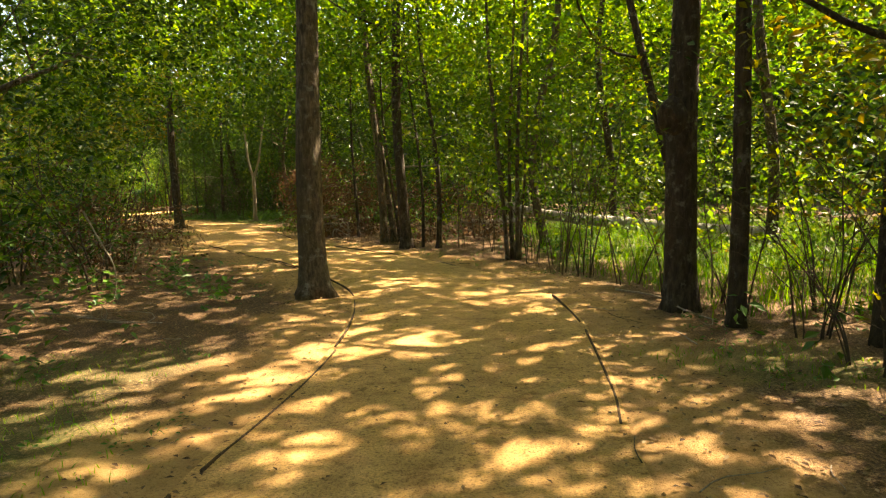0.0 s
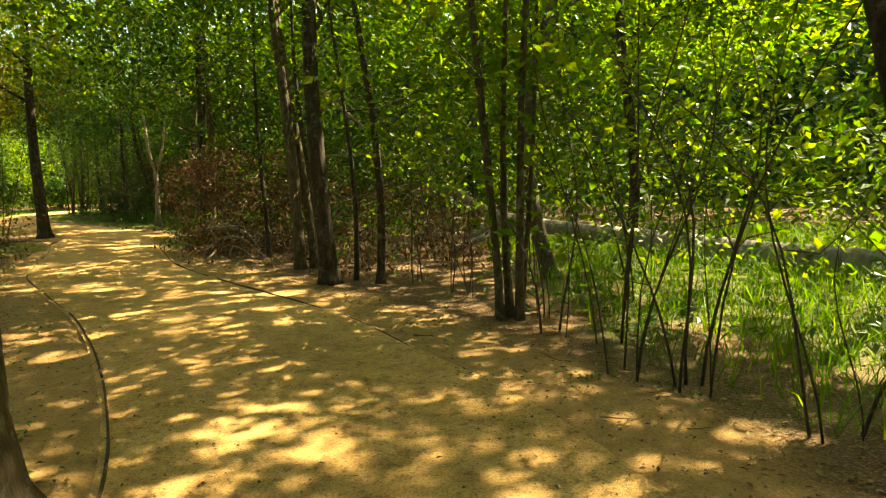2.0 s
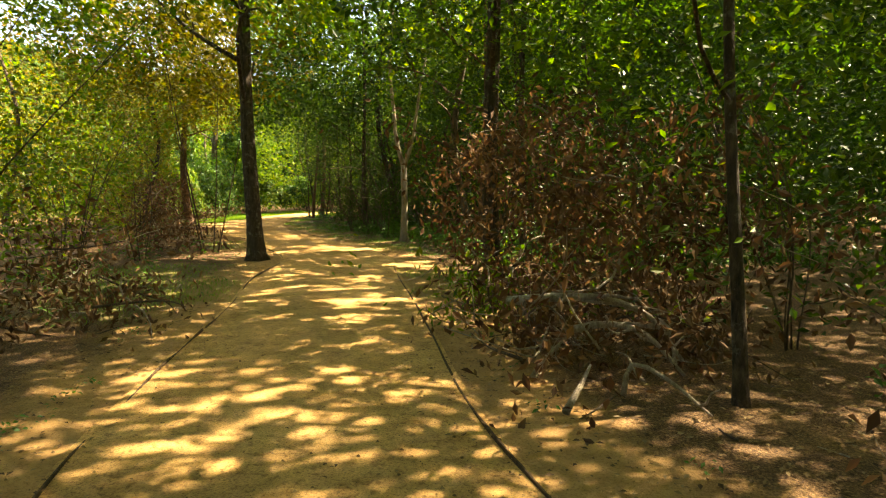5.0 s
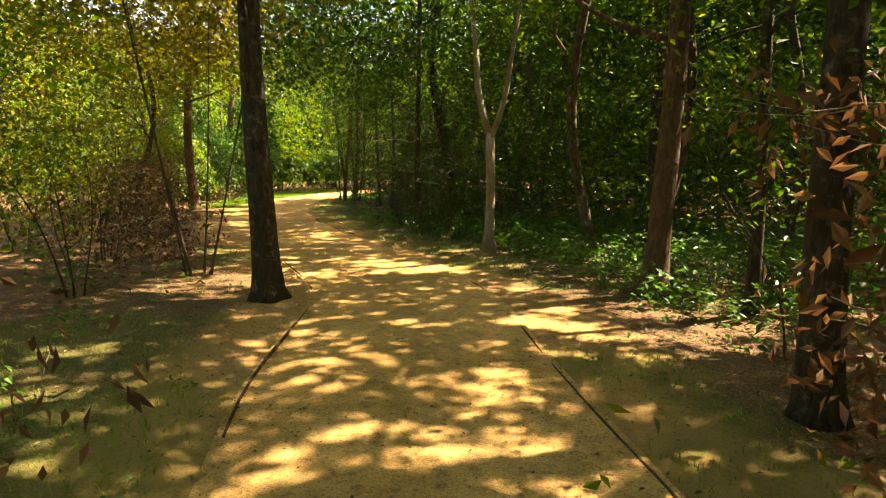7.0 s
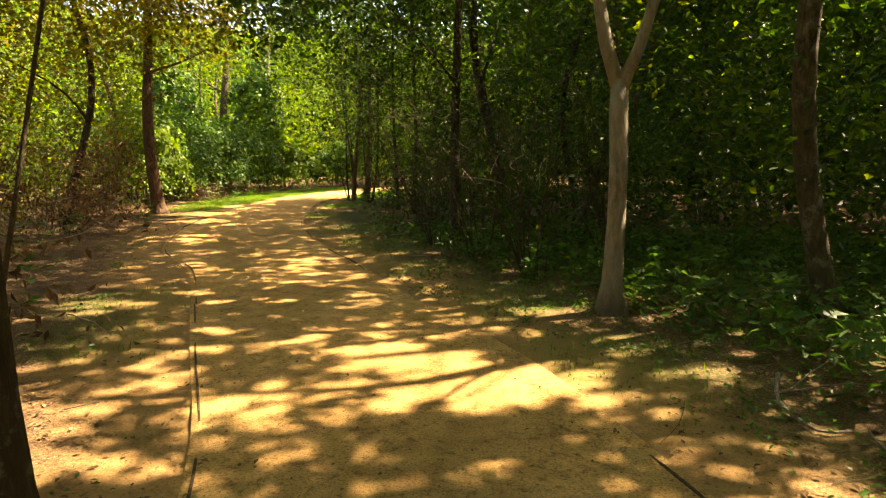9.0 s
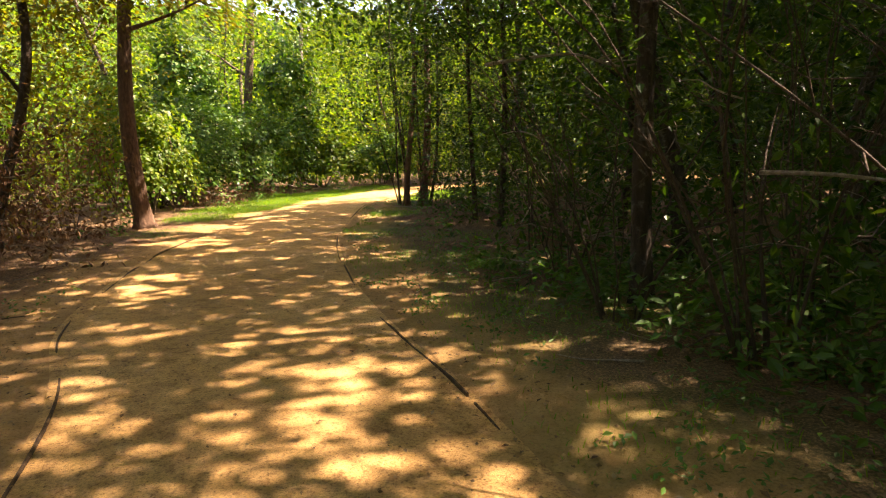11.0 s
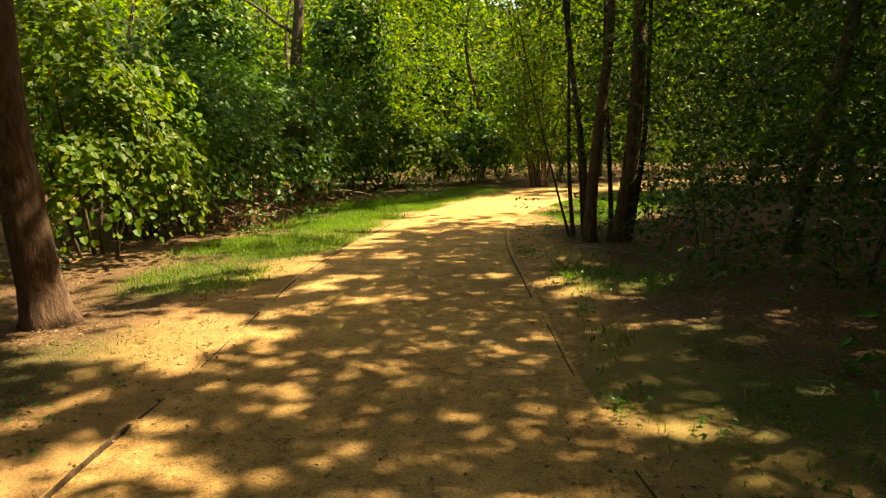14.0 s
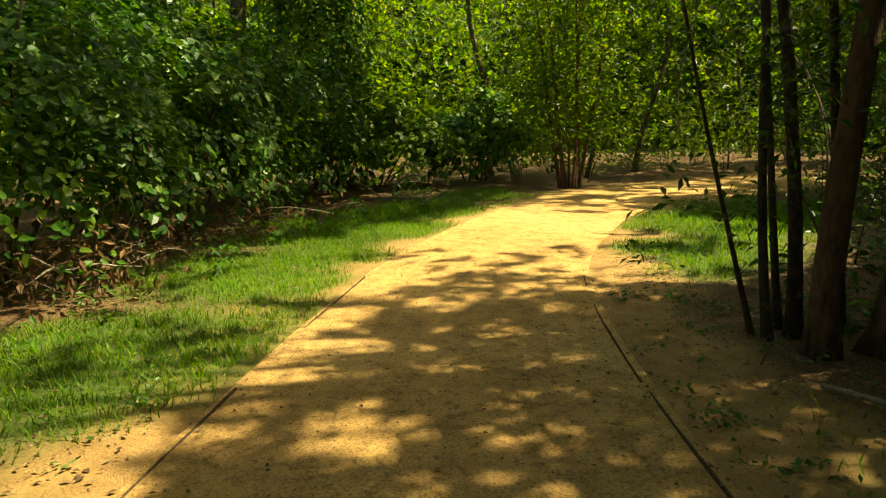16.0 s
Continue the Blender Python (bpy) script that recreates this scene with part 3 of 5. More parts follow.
# trees that stand by the trail
tree("elm_tree", "tall straight tree with flaking grey-brown bark at the trail's edge", -0.72, 7.72, 0.31, 10, (-0.012, 0.02), BARK, LEAF_ELM, 0.75, 5, 3.6, seed=1)
big, bigpath, bigr = tree("oak_tree", "dark leaning tree with a swollen burl beside the meadow", 3.12, 6.50, 0.30, 9, (0.03, 0.0), BARK_DARK, LEAF_DARK, 0.35, 5, 2.7, seed=2)
tree("oak_tree", "dark slender tree trunk among bushes", 3.33, 5.78, 0.15, 8.5, (0.03, 0.02), BARK_DARK, LEAF_DARK, 0.3, 4, 2.5, seed=3)
tree("oak_tree", "dark tree trunk at the edge of the bushes", 4.08, 5.0, 0.16, 8, (0.02, 0.02), BARK_DARK, LEAF_DARK, 0.3, 4, 2.2, seed=4)
tree("young_tree", "slim dark tree leaning over the meadow grass", 3.95, 8.45, 0.13, 7.5, (-0.16, 0.05), BARK_DARK, LEAF_ELM, 0.3, 4, 2.8, 0.04, 12, seed=5)
tree("dark_tree", "straight dark-barked tree at the trail's edge", 0.03, 13.70, 0.225, 10, (-0.008, 0.0), BARK_DARK, LEAF_ELM, 0.5, 5, 3.2, seed=6)
tree("mottled_tree", "tree with rough mottled grey bark and brush round its foot", -0.58, 15.2, 0.17, 9, (-0.05, 0.02), BARK, LEAF_ELM, 0.4, 4, 3.0, seed=7)
tree("mottled_tree", "leaning tree with rough mottled grey bark", -0.36, 15.3, 0.125, 8, (-0.09, 0.05), BARK, LEAF_ELM, 0.4, 4, 2.8, seed=8)
tree("young_tree", "slim dark young tree with a crooked stem", 0.70, 13.62, 0.11, 6.5, (-0.03, 0.0), BARK_DARK, LEAF_ELM, 0.4, 3, 2.3, 0.06, 10, seed=9)
tree("young_tree", "thin crooked dark young tree", 0.36, 13.95, 0.07, 5.5, (-0.02, 0.02), BARK_DARK, LEAF_ELM, 0.3, 3, 2.0, 0.07, 8, seed=10)
tree("young_tree", "thin dark young tree among dead brush", -0.22, 15.3, 0.085, 5.5, (-0.04, 0.0), BARK_DARK, LEAF_ELM, 0.3, 3, 2.0, 0.06, 8, seed=11)
tree("trail_tree", "dark tree leaning slightly over the trail's edging", -8.93, 23.76, 0.295, 10, (-0.012, 0.0), BARK_DARK, LEAF_ELM, 0.55, 6, 2.7, seed=12)
tree("shaggy_tree", "red-brown tree with shaggy bark and a flared foot", -4.75, 25.15, 0.26, 9, (0.02, 0.0), BARK_RED, LEAF_DARK, 1.3, 5, 2.6, seed=13)
tree("dark_tree", "dark tree with ferny weeds round its foot", -4.72, 29.35, 0.24, 9, (0.02, 0.0), BARK_DARK, LEAF_DARK, 0.5, 4, 2.5, seed=14)
tree("vine_tree", "thick brown tree with a twisted trunk beside the vines", -19.92, 36.15, 0.32, 9, (0.008, -0.02), BARK_RED, LEAF_OLIVE, 0.5, 5, 3.6, 0.035, seed=15)
tree("far_tree", "grey tree trunk rising behind the vine thicket", -27.3, 48.4, 0.42, 12, (0.06, 0.0), BARK, LEAF_ELM, 0.4, 5, 4.5, seed=16)
tree("far_tree", "pale tree behind the vine thicket", -29.5, 55.0, 0.34, 12, (0.05, 0.0), BARK_PALE, LEAF_ELM, 0.4, 5, 4.0, seed=17)
tree("dark_tree", "dark tree trunk beyond the brush", -3.85, 21.75, 0.24, 9, (-0.01, 0.0), BARK_DARK, LEAF_DARK, 0.4, 4, 2.5, seed=18)
tree("dark_tree", "dark trunk in deep shade", -3.85, 24.45, 0.13, 8, (0.03, 0.0), BARK_DARK, LEAF_DARK, 0.4, 4, 2.5, seed=19)
tree("dark_tree", "dark trunk in the shaded thicket", -10.2, 32.3, 0.16, 8, (0.01, 0.0), BARK_DARK, LEAF_DARK, 0.4, 4, 2.5, seed=20)
tree("young_tree", "thin dark young tree standing in the brush pile", -1.41, 17.05, 0.085, 5.5, (0.0, 0.0), BARK_DARK, LEAF_ELM, 0.4, 4, 1.6, 0.04, 9, seed=23)
tree("dark_tree", "dark trunk in the shaded thicket", -13.7, 38.0, 0.09, 8, (0.0, 0.0), BARK_DARK, LEAF_DARK, 0.4, 4, 2.5, seed=21)
tree("dark_tree", "dark trunk in the shaded thicket", -13.0, 37.3, 0.10, 8, (0.02, 0.0), BARK_DARK, LEAF_DARK, 0.4, 4, 2.5, seed=22)


def burl():
    bm = bmesh.new()
    bmesh.ops.create_icosphere(bm, subdivisions=3, radius=0.14)
    for v in bm.verts:
        v.co *= 1 + 0.25 * noise.noise(v.co * 11)
        v.co.z *= 1.25
    me = bpy.data.meshes.new("burl")
    bm.to_mesh(me)
    bm.free()
    me.materials.append(BARK_DARK)
    p = [float(np.interp(1.85, bigpath[:, 2], bigpath[:, c])) for c in (0, 1)]
    ob = part_mesh("burl", me, big)
    ob.location = (p[0] - 0.10, p[1] - 0.04, 1.85)


burl()


def forked_tree():
    rng = np.random.default_rng(77)
    ob, z = root("forked_tree", -7.42, 28.15, "pale smooth-barked tree forking at head height", "tree", "woodland trees")
    x, y = -7.42, 28.15
    trunk = [(x, y, z - 0.06), (x, y, 0.3), (x + 0.02, y, 0.8), (x + 0.03, y, 1.3), (x + 0.02, y, 1.7), (x + 0.02, y, 2.0)]
    tube("trunk", trunk, [0.105, 0.086, 0.080, 0.076, 0.078, 0.07], BARK_PALE, ob, 16, 0.04, 1, 0.5)
    left = [(x + 0.02, y, 1.9), (x - 0.10, y, 2.3), (x - 0.19, y, 2.8), (x - 0.22, y, 3.4), (x - 0.30, y, 4.2), (x - 0.2, y + 0.2, 6.5)]
    tube("limb", left, [0.062, 0.056, 0.05, 0.046, 0.04, 0.02], BARK_PALE, ob, 12, 0.04, 2)
    right = [(x + 0.02, y, 1.9), (x + 0.17, y, 2.25), (x + 0.30, y, 2.7), (x + 0.38, y, 3.2), (x + 0.52, y, 4.0), (x + 0.9, y + 0.3, 6.0)]
    tube("limb", right, [0.06, 0.048, 0.042, 0.037, 0.03, 0.015], BARK_PALE, ob, 12, 0.04, 3)
    PLANTS.append(dict(ob=ob, x=x, y=y, leaf=LEAF_ELM, reach=0.8, size=0.085, near=True))


forked_tree()


def clump_tree(label, x, y, stems, height, thick, splay, bark, leaf, seed, foot=0.3, leaves=0):
    rng = np.random.default_rng(seed)
    ob, z = root("clump_tree", x, y, label, "tree", "woodland trees")
    tops = []
    for k in range(stems):
        a = 6.28 * k / stems + rng.random() * 0.6
        s = splay * (0.4 + 0.9 * rng.random())
        h = height * (0.75 + 0.25 * rng.random())
        d = foot * (0.4 + 0.6 * rng.random())
        path = stem_path(x + d * math.cos(a), y + d * math.sin(a), z, h, (s * math.cos(a), s * math.sin(a)), rng, 16, 0.03)
        r = thick / 2 * (0.6 + 0.6 * rng.random())
        tube("stem", path, np.linspace(r * 1.1, r * 0.3, 16), bark, ob, 10, 0.05, seed + k, 0.3)
        tops.append(path[5:])
    if leaves:
        q = np.concatenate(tops)
        q = sprays(q[rng.integers(0, len(q), leaves)] + rng.normal(size=(leaves, 3)) * np.array([0.55, 0.55, 0.3]), 8, 0.16, 0.06, rng)
        co, f = leaf_arrays(q, 0.08 + 0.07 * rng.random(len(q)), rng, 0.5, None, 0.55, 0.3)
        part_mesh("crown", mesh_of("foliage", co, [f], leaf, False), ob)
    PLANTS.append(dict(ob=ob, x=x, y=y, leaf=leaf, reach=1.1, size=0.08, near=True))


def bend_clump():
    r = np.random.default_rng(302)
    ob, z = root("clump_tree", -16.85, 41.75, "clump of arching brown stems at the trail's bend", "tree", "woodland trees")
    tops = []
    for k, (x, y, girth, lx, ly, h) in enumerate([(-16.86, 41.58, 0.16, -0.01, 0.03, 7.5), (-16.52, 41.78, 0.22, 0.05, 0.03, 7.2), (-16.98, 41.88, 0.09, -0.04, 0.05, 7), (-17.12, 41.75, 0.06, -0.10, 0.03, 6),
                                                  (-17.05, 42.0, 0.05, -0.16, 0.08, 5.5), (-16.45, 42.1, 0.08, 0.09, 0.06, 6.5), (-16.7, 42.15, 0.07, 0.0, 0.12, 6.5), (-17.2, 41.85, 0.035, -0.2, -0.05, 3.5)]):
        path = stem_path(x, y, z, h, (lx, ly), r, 18, 0.05)
        tube("stem", path, np.linspace(girth * 0.53, girth * 0.18, 18), BARK_RED if k < 2 else BARK_DARK, ob, 12, 0.05, 302 + k, 0.35)
        tops.append(path[5:])
    q = np.concatenate(tops)
    q = sprays(q[r.integers(0, len(q), 420)] + r.normal(size=(420, 3)) * np.array([0.5, 0.5, 0.3]), 8, 0.13, 0.06, r)
    co, f = leaf_arrays(q, 0.05 + 0.05 * r.random(len(q)), r, 0.5, None, 0.4, 0.4)
    part_mesh("crown", mesh_of("foliage", co, [f], LEAF_DARK, False), ob)
    PLANTS.append(dict(ob=ob, x=-16.85, y=41.75, leaf=LEAF_DARK, reach=1.1, size=0.08, near=True))


clump_tree("several dark upright stems from one root beside the meadow", 1.98, 11.15, 5, 7, 0.075, 0.07, BARK, LEAF_ELM, 301, 0.13, 420)
bend_clump()
clump_tree("far clump of brown stems at the end of the trail", -20.95, 51.85, 8, 6.0, 0.10, 0.17, BARK_RED, LEAF_ELM, 303, 0.3, 1100)
clump_tree("clump of thin grey stems in brush", -10.8, 24.9, 4, 5, 0.05, 0.2, STEM, LEAF_OLIVE, 304, 0.2)

# thin bushes along the open meadow side, then thickets
for k, (x, y, n, h, w) in enumerate([(2.45, 9.3, 6, 3.6, 0.2), (2.75, 8.95, 7, 3.4, 0.22), (2.6, 10.2, 4, 4.2, 0.12), (2.25, 10.45, 2, 3.2, 0.1), (3.1, 8.2, 5, 3.0, 0.25), (3.6, 6.9, 5, 2.4, 0.35),
                                     (1.62, 12.5, 2, 2.2, 0.18), (1.85, 12.4, 2, 2.0, 0.2), (2.3, 11.0, 3, 2.6, 0.2), (1.2, 13.6, 3, 3.8, 0.12), (3.4, 11.6, 4, 4.5, 0.1), (4.6, 13.8, 4, 5, 0.1), (3.0, 14.8, 3, 5, 0.1), (5.2, 10.2, 4, 4, 0.15)]):
    sapling("sapling", "thin-stemmed young bush with yellow-green leaves", x, y, max(3, n - 1), h, LEAF_ELM, 0.019, w + 0.12, STEM, 100 + k, "sapling", "meadow saplings", twigs=4)

for k, (x, y, n, h) in enumerate([(3.75, 5.35, 9, 2.3), (3.55, 4.35, 8, 1.6), (4.3, 4.7, 8, 2.6), (3.65, 6.35, 7, 2.2), (4.4, 6.2, 7, 2.8), (3.35, 7.3, 6, 2.0)]):
    sapling("bush", "dense twiggy bush with small olive leaves beside a dark tree", x, y, n, h, LEAF_OLIVE, 0.017, 0.42, STEM, 150 + k, twigs=4)
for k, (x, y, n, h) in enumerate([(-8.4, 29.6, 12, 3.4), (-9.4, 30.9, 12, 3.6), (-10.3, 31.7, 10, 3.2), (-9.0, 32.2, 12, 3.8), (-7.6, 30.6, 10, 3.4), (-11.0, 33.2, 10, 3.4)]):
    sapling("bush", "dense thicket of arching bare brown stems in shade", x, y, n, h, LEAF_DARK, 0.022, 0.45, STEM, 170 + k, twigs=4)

rng = np.random.default_rng(99)
spots = []
for _ in range(6000):
    x, y = rng.uniform(-36, 12), rng.uniform(-6, 66)
    spots.append((x, y))
spots = np.array(spots)
sd, sleft = beside_quick(spots[:, 0], spots[:, 1])
START_L = ([-20, 0, 6, 10, 13, 16, 20, 24, 27, 30, 34, 36.5, 38, 41, 45, 49, 52, 70], [2.6, 2.7, 2.7, 2.3, 2.0, 1.5, 2.3, 2.4, 2.2, 2.4, 2.3, 2.4, 2.6, 2.6, 3.0, 2.6, 1.6, 1.5])
START_R = ([-20, 0, 5, 7, 10, 14, 16, 20, 24, 26, 29, 31, 36, 40, 42, 45, 49, 52, 70], [1.7, 1.7, 1.4, 1.1, 0.8, 1.3, 1.2, 1.1, 1.7, 2.0, 1.7, 1.9, 1.7, 1.3, 1.3, 2.2, 1.8, 1.3, 1.3])


def start_of_woods(y, left):
    return np.where(left, np.interp(y, *START_L), np.interp(y, *START_R))


taken = [(p["x"], p["y"]) for p in PLANTS]
chosen = []
for (x, y), d, l in zip(spots, sd, sleft):
    if d < start_of_woods(y, l) + 0.15 or d > 17:
        continue
    if 3.0 < x < 8.8 and 7.5 < y < 17.5 and rng.random() < 0.8:      # the open meadow
        continue
    if l and 38 < y < 51 and d < 6.5:                                   # room for the vine mounds
        continue
    gap = 1.0 + 0.13 * d
    if min((x - a) ** 2 + (y - b) ** 2 for a, b in taken) < gap * gap:
        continue
    taken.append((x, y))
    chosen.append((x, y, d, l))
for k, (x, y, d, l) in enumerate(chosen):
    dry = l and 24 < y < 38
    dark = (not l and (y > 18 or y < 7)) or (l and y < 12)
    # past y 34 all right-hand plants go dark: thicket shade put into leaf colour
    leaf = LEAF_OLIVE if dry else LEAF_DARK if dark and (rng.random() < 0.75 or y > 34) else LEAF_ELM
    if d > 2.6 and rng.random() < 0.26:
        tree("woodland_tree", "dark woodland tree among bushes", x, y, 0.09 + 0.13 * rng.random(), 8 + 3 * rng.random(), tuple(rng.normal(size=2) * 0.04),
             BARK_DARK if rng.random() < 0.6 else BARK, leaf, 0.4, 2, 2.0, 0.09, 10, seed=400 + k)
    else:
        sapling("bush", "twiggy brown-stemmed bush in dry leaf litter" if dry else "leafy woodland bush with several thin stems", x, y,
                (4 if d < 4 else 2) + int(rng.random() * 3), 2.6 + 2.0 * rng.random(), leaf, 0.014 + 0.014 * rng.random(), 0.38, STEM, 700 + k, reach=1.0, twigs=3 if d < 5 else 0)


# ---------------------------------------------------------------- leaves: one field of foliage, shared out to the plants it hangs on
CLOUD_A, CLOUD_B, CLOUD_C = Field(1.0, 51), Field(0.45, 52), Field(3.1, 53)


def foliage_field(count, dmin, dmax, zlo, zhi, seed):
    """Random places kept by how thick the leaves hang there."""
    r = np.random.default_rng(seed)
    p = np.stack([r.uniform(-38, 16, count), r.uniform(-7, 68, count), zlo + (zhi - zlo) * r.random(count)], 1)
    d, left = beside_quick(p[:, 0], p[:, 1])
    k = (d > dmin) & (d < dmax)
    p, d, left = p[k], d[k], left[k]
    x, y, z = p.T
    begin = start_of_woods(y, left)
    arch = begin - np.clip(z - 1.3, 0, None) * np.where(left & (y > 36) & (y < 51), 0.25, 0.62)
    keep = np.clip((d - arch) / 0.5, 0, 1)
    n = 0.62 * CLOUD_A(x, y, z * 1.7) + 0.26 * CLOUD_B(x, y, z * 2.0) + 0.22 * CLOUD_C(x, y, z)
    thin = np.where(z < 2.4, 0.475, 0.53)
    thin = np.where(left & (y < 13), thin - 0.18, thin)
    thin = np.where(~left & (y < 6.5), 0.42, thin)
    thin = np.where(~left & (y > 6.5) & (y < 17) & (d < 10), 0.57 - 0.03 * np.clip(z - 1.2, 0, 2), thin)       # open saplings
    thin = np.where((~left) & (y > 6.5) & (y < 17) & (d < 9) & (z < 1.0), 0.57, thin)
    thin = np.where(~left & (y > 24.5) & (y < 29.5) & (z < 1.9), 0.68, thin)
    thin = np.where(left & (y > 24) & (y < 38), 0.49, thin)
    thin = np.where(~left & (y > 29.5) & (y < 52), np.where((y > 35) & (z < 4.0), 0.26, 0.40), thin)
    thin = np.where(left & (y > 37.5) & (y < 51) & (d < 7), 0.66, thin)
    thin = thin + np.where(z < 0.35, 0.06, 0)
    keep = keep * np.clip((n - thin) / 0.07, 0, 1)
    k = r.random(len(x)) < keep
    return p[k], d[k]


OWNER = []


def owners(points):
    """The plant nearest to each leaf place."""
    if not OWNER:
        px = np.array([[q["x"], q["y"]] for q in PLANTS])
        gx, gy = np.meshgrid(np.arange(-50, 30, 0.2) + 0.1, np.arange(-22, 80, 0.2) + 0.1, indexing="ij")
        flat = np.stack([gx.ravel(), gy.ravel()], 1)
        out = np.concatenate([((q[:, None] - px[None]) ** 2).sum(2).argmin(1) for q in np.array_split(flat, 12)])
        OWNER.append(out.reshape(gx.shape))
    g = OWNER[0]
    jit = 0.1 * np.sin(points[:, :2] * 91.7)
    return g[np.clip(((points[:, 0] + jit[:, 0] + 50) / 0.2).astype(int), 0, g.shape[0] - 1), np.clip(((points[:, 1] + jit[:, 1] + 22) / 0.2).astype(int), 0, g.shape[1] - 1)]


LEAVES = {}


def give(points, size, rng, up, aim, narrow, droop):
    owner = owners(points)
    order = np.argsort(owner, kind="stable")
    owner, points, size = owner[order], points[order], size[order]
    cut = np.flatnonzero(np.diff(owner)) + 1
    for o, q, s in zip(owner[np.concatenate([[0], cut])], np.split(points, cut), np.split(size, cut)):
        LEAVES.setdefault(int(o), []).append(leaf_arrays(q, s, rng, up, aim, narrow, droop))


r = np.random.default_rng(61)
# beside the trail: small leaves in flat sprays
p, d = foliage_field(500000, -1.5, 3.6, 0.12, 5.2, 62)
p = sprays(p, 7, 0.15, 0.04, r)
p = p[~lit(p, 1.5)]
give(p, 0.06 + 0.055 * r.random(len(p)), r, 0.55, None, 0.52, 0.3)
p, d = foliage_field(350000, 3.6, 9.0, 0.15, 6.2, 64)
p = sprays(p, 4, 0.17, 0.06, r)
p = p[~lit(p, 1.8)]
give(p, 0.085 + 0.075 * r.random(len(p)), r, 0.5, None, 0.58, 0.3)
# further in: larger leaves
p, d = foliage_field(240000, 9.0, 19.0, 0.1, 9.5, 63)
p = sprays(p, 2, 0.25, 0.12, r)
p = p[~lit(p, 3.0)]
give(p, 0.22 + 0.15 * r.random(len(p)), r, 0.5, None, 0.56, 0.3)


def trail_arch():
    """Leafy boughs that meet high over the trail."""
    r = np.random.default_rng(68)
    p = np.stack([r.uniform(-26, 2, 260000), r.uniform(13, 64, 260000), r.uniform(3.6, 9.0, 260000)], 1)
    d, left = beside_quick(p[:, 0], p[:, 1])
    n = 0.6 * CLOUD_A(*(p.T * np.array([[1.0], [1.0], [1.7]]))) + 0.4 * CLOUD_C(*p.T)
    k = (d < 4.0) & (n > 0.50) & ~(left & (p[:, 1] > 36) & (p[:, 1] < 50) & (d > 0))
    p = sprays(p[k], 2, 0.2, 0.07, r)
    p = p[~lit(p)]
    give(p, 0.11 + 0.08 * r.random(len(p)), r, 0.5, None, 0.55, 0.3)


trail_arch()


def leaf_roof():
    """A high leaf roof, mostly above the view, added to shade the trail and laid out by where its shade falls."""
    r = np.random.default_rng(65)
    gx, gy = np.meshgrid(np.arange(-31, 10, 0.72), np.arange(-9, 62, 0.72), indexing="ij")
    u = np.stack([gx.ravel(), gy.ravel()], 1) + r.normal(size=(gx.size, 2)) * 0.25
    d, _ = beside_quick(u[:, 0], u[:, 1])
    u = u[d < 9]
    d = d[d < 9]
    h = 4.9 + 3.6 * r.random(len(u))
    c = np.concatenate([u + SLIDE[None] * h[:, None], h[:, None]], 1)
    p = np.repeat(c, 106, 0)
    p = p + r.normal(size=p.shape) * np.array([0.42, 0.42, 0.22])
    p = p[~lit(p)]
    # a second, coarser layer, added only to darken the woods on the right
    gx, gy = np.meshgrid(np.arange(-22, 14, 1.1), np.arange(18, 62, 1.0), indexing="ij")
    u = np.stack([gx.ravel(), gy.ravel()], 1) + r.normal(size=(gx.size, 2)) * 0.35
    d, left = beside_quick(u[:, 0], u[:, 1])
    u = u[(d > np.where(u[:, 1] > 29, 1.0, 7.0)) & (d < 20) & ~left]
    h = 5.5 + 3.5 * r.random(len(u))
    q = np.repeat(np.concatenate([u + SLIDE[None] * h[:, None], h[:, None]], 1), 42, 0)
    q = q + r.normal(size=q.shape) * np.array([0.6, 0.6, 0.3])
    q = q[~lit(q)]
    give(q, 0.26 + 0.12 * r.random(len(q)), r, 0.72, np.array(SUN), 0.7, 0.0)
    give(p, 0.135 + 0.085 * r.random(len(p)), r, 0.72, np.array(SUN), 0.64, 0.0)


leaf_roof()
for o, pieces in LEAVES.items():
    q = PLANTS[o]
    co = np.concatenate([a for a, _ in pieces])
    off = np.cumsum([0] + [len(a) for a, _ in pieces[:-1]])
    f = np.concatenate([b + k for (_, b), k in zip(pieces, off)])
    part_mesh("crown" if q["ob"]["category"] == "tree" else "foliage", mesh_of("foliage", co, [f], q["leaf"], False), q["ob"])


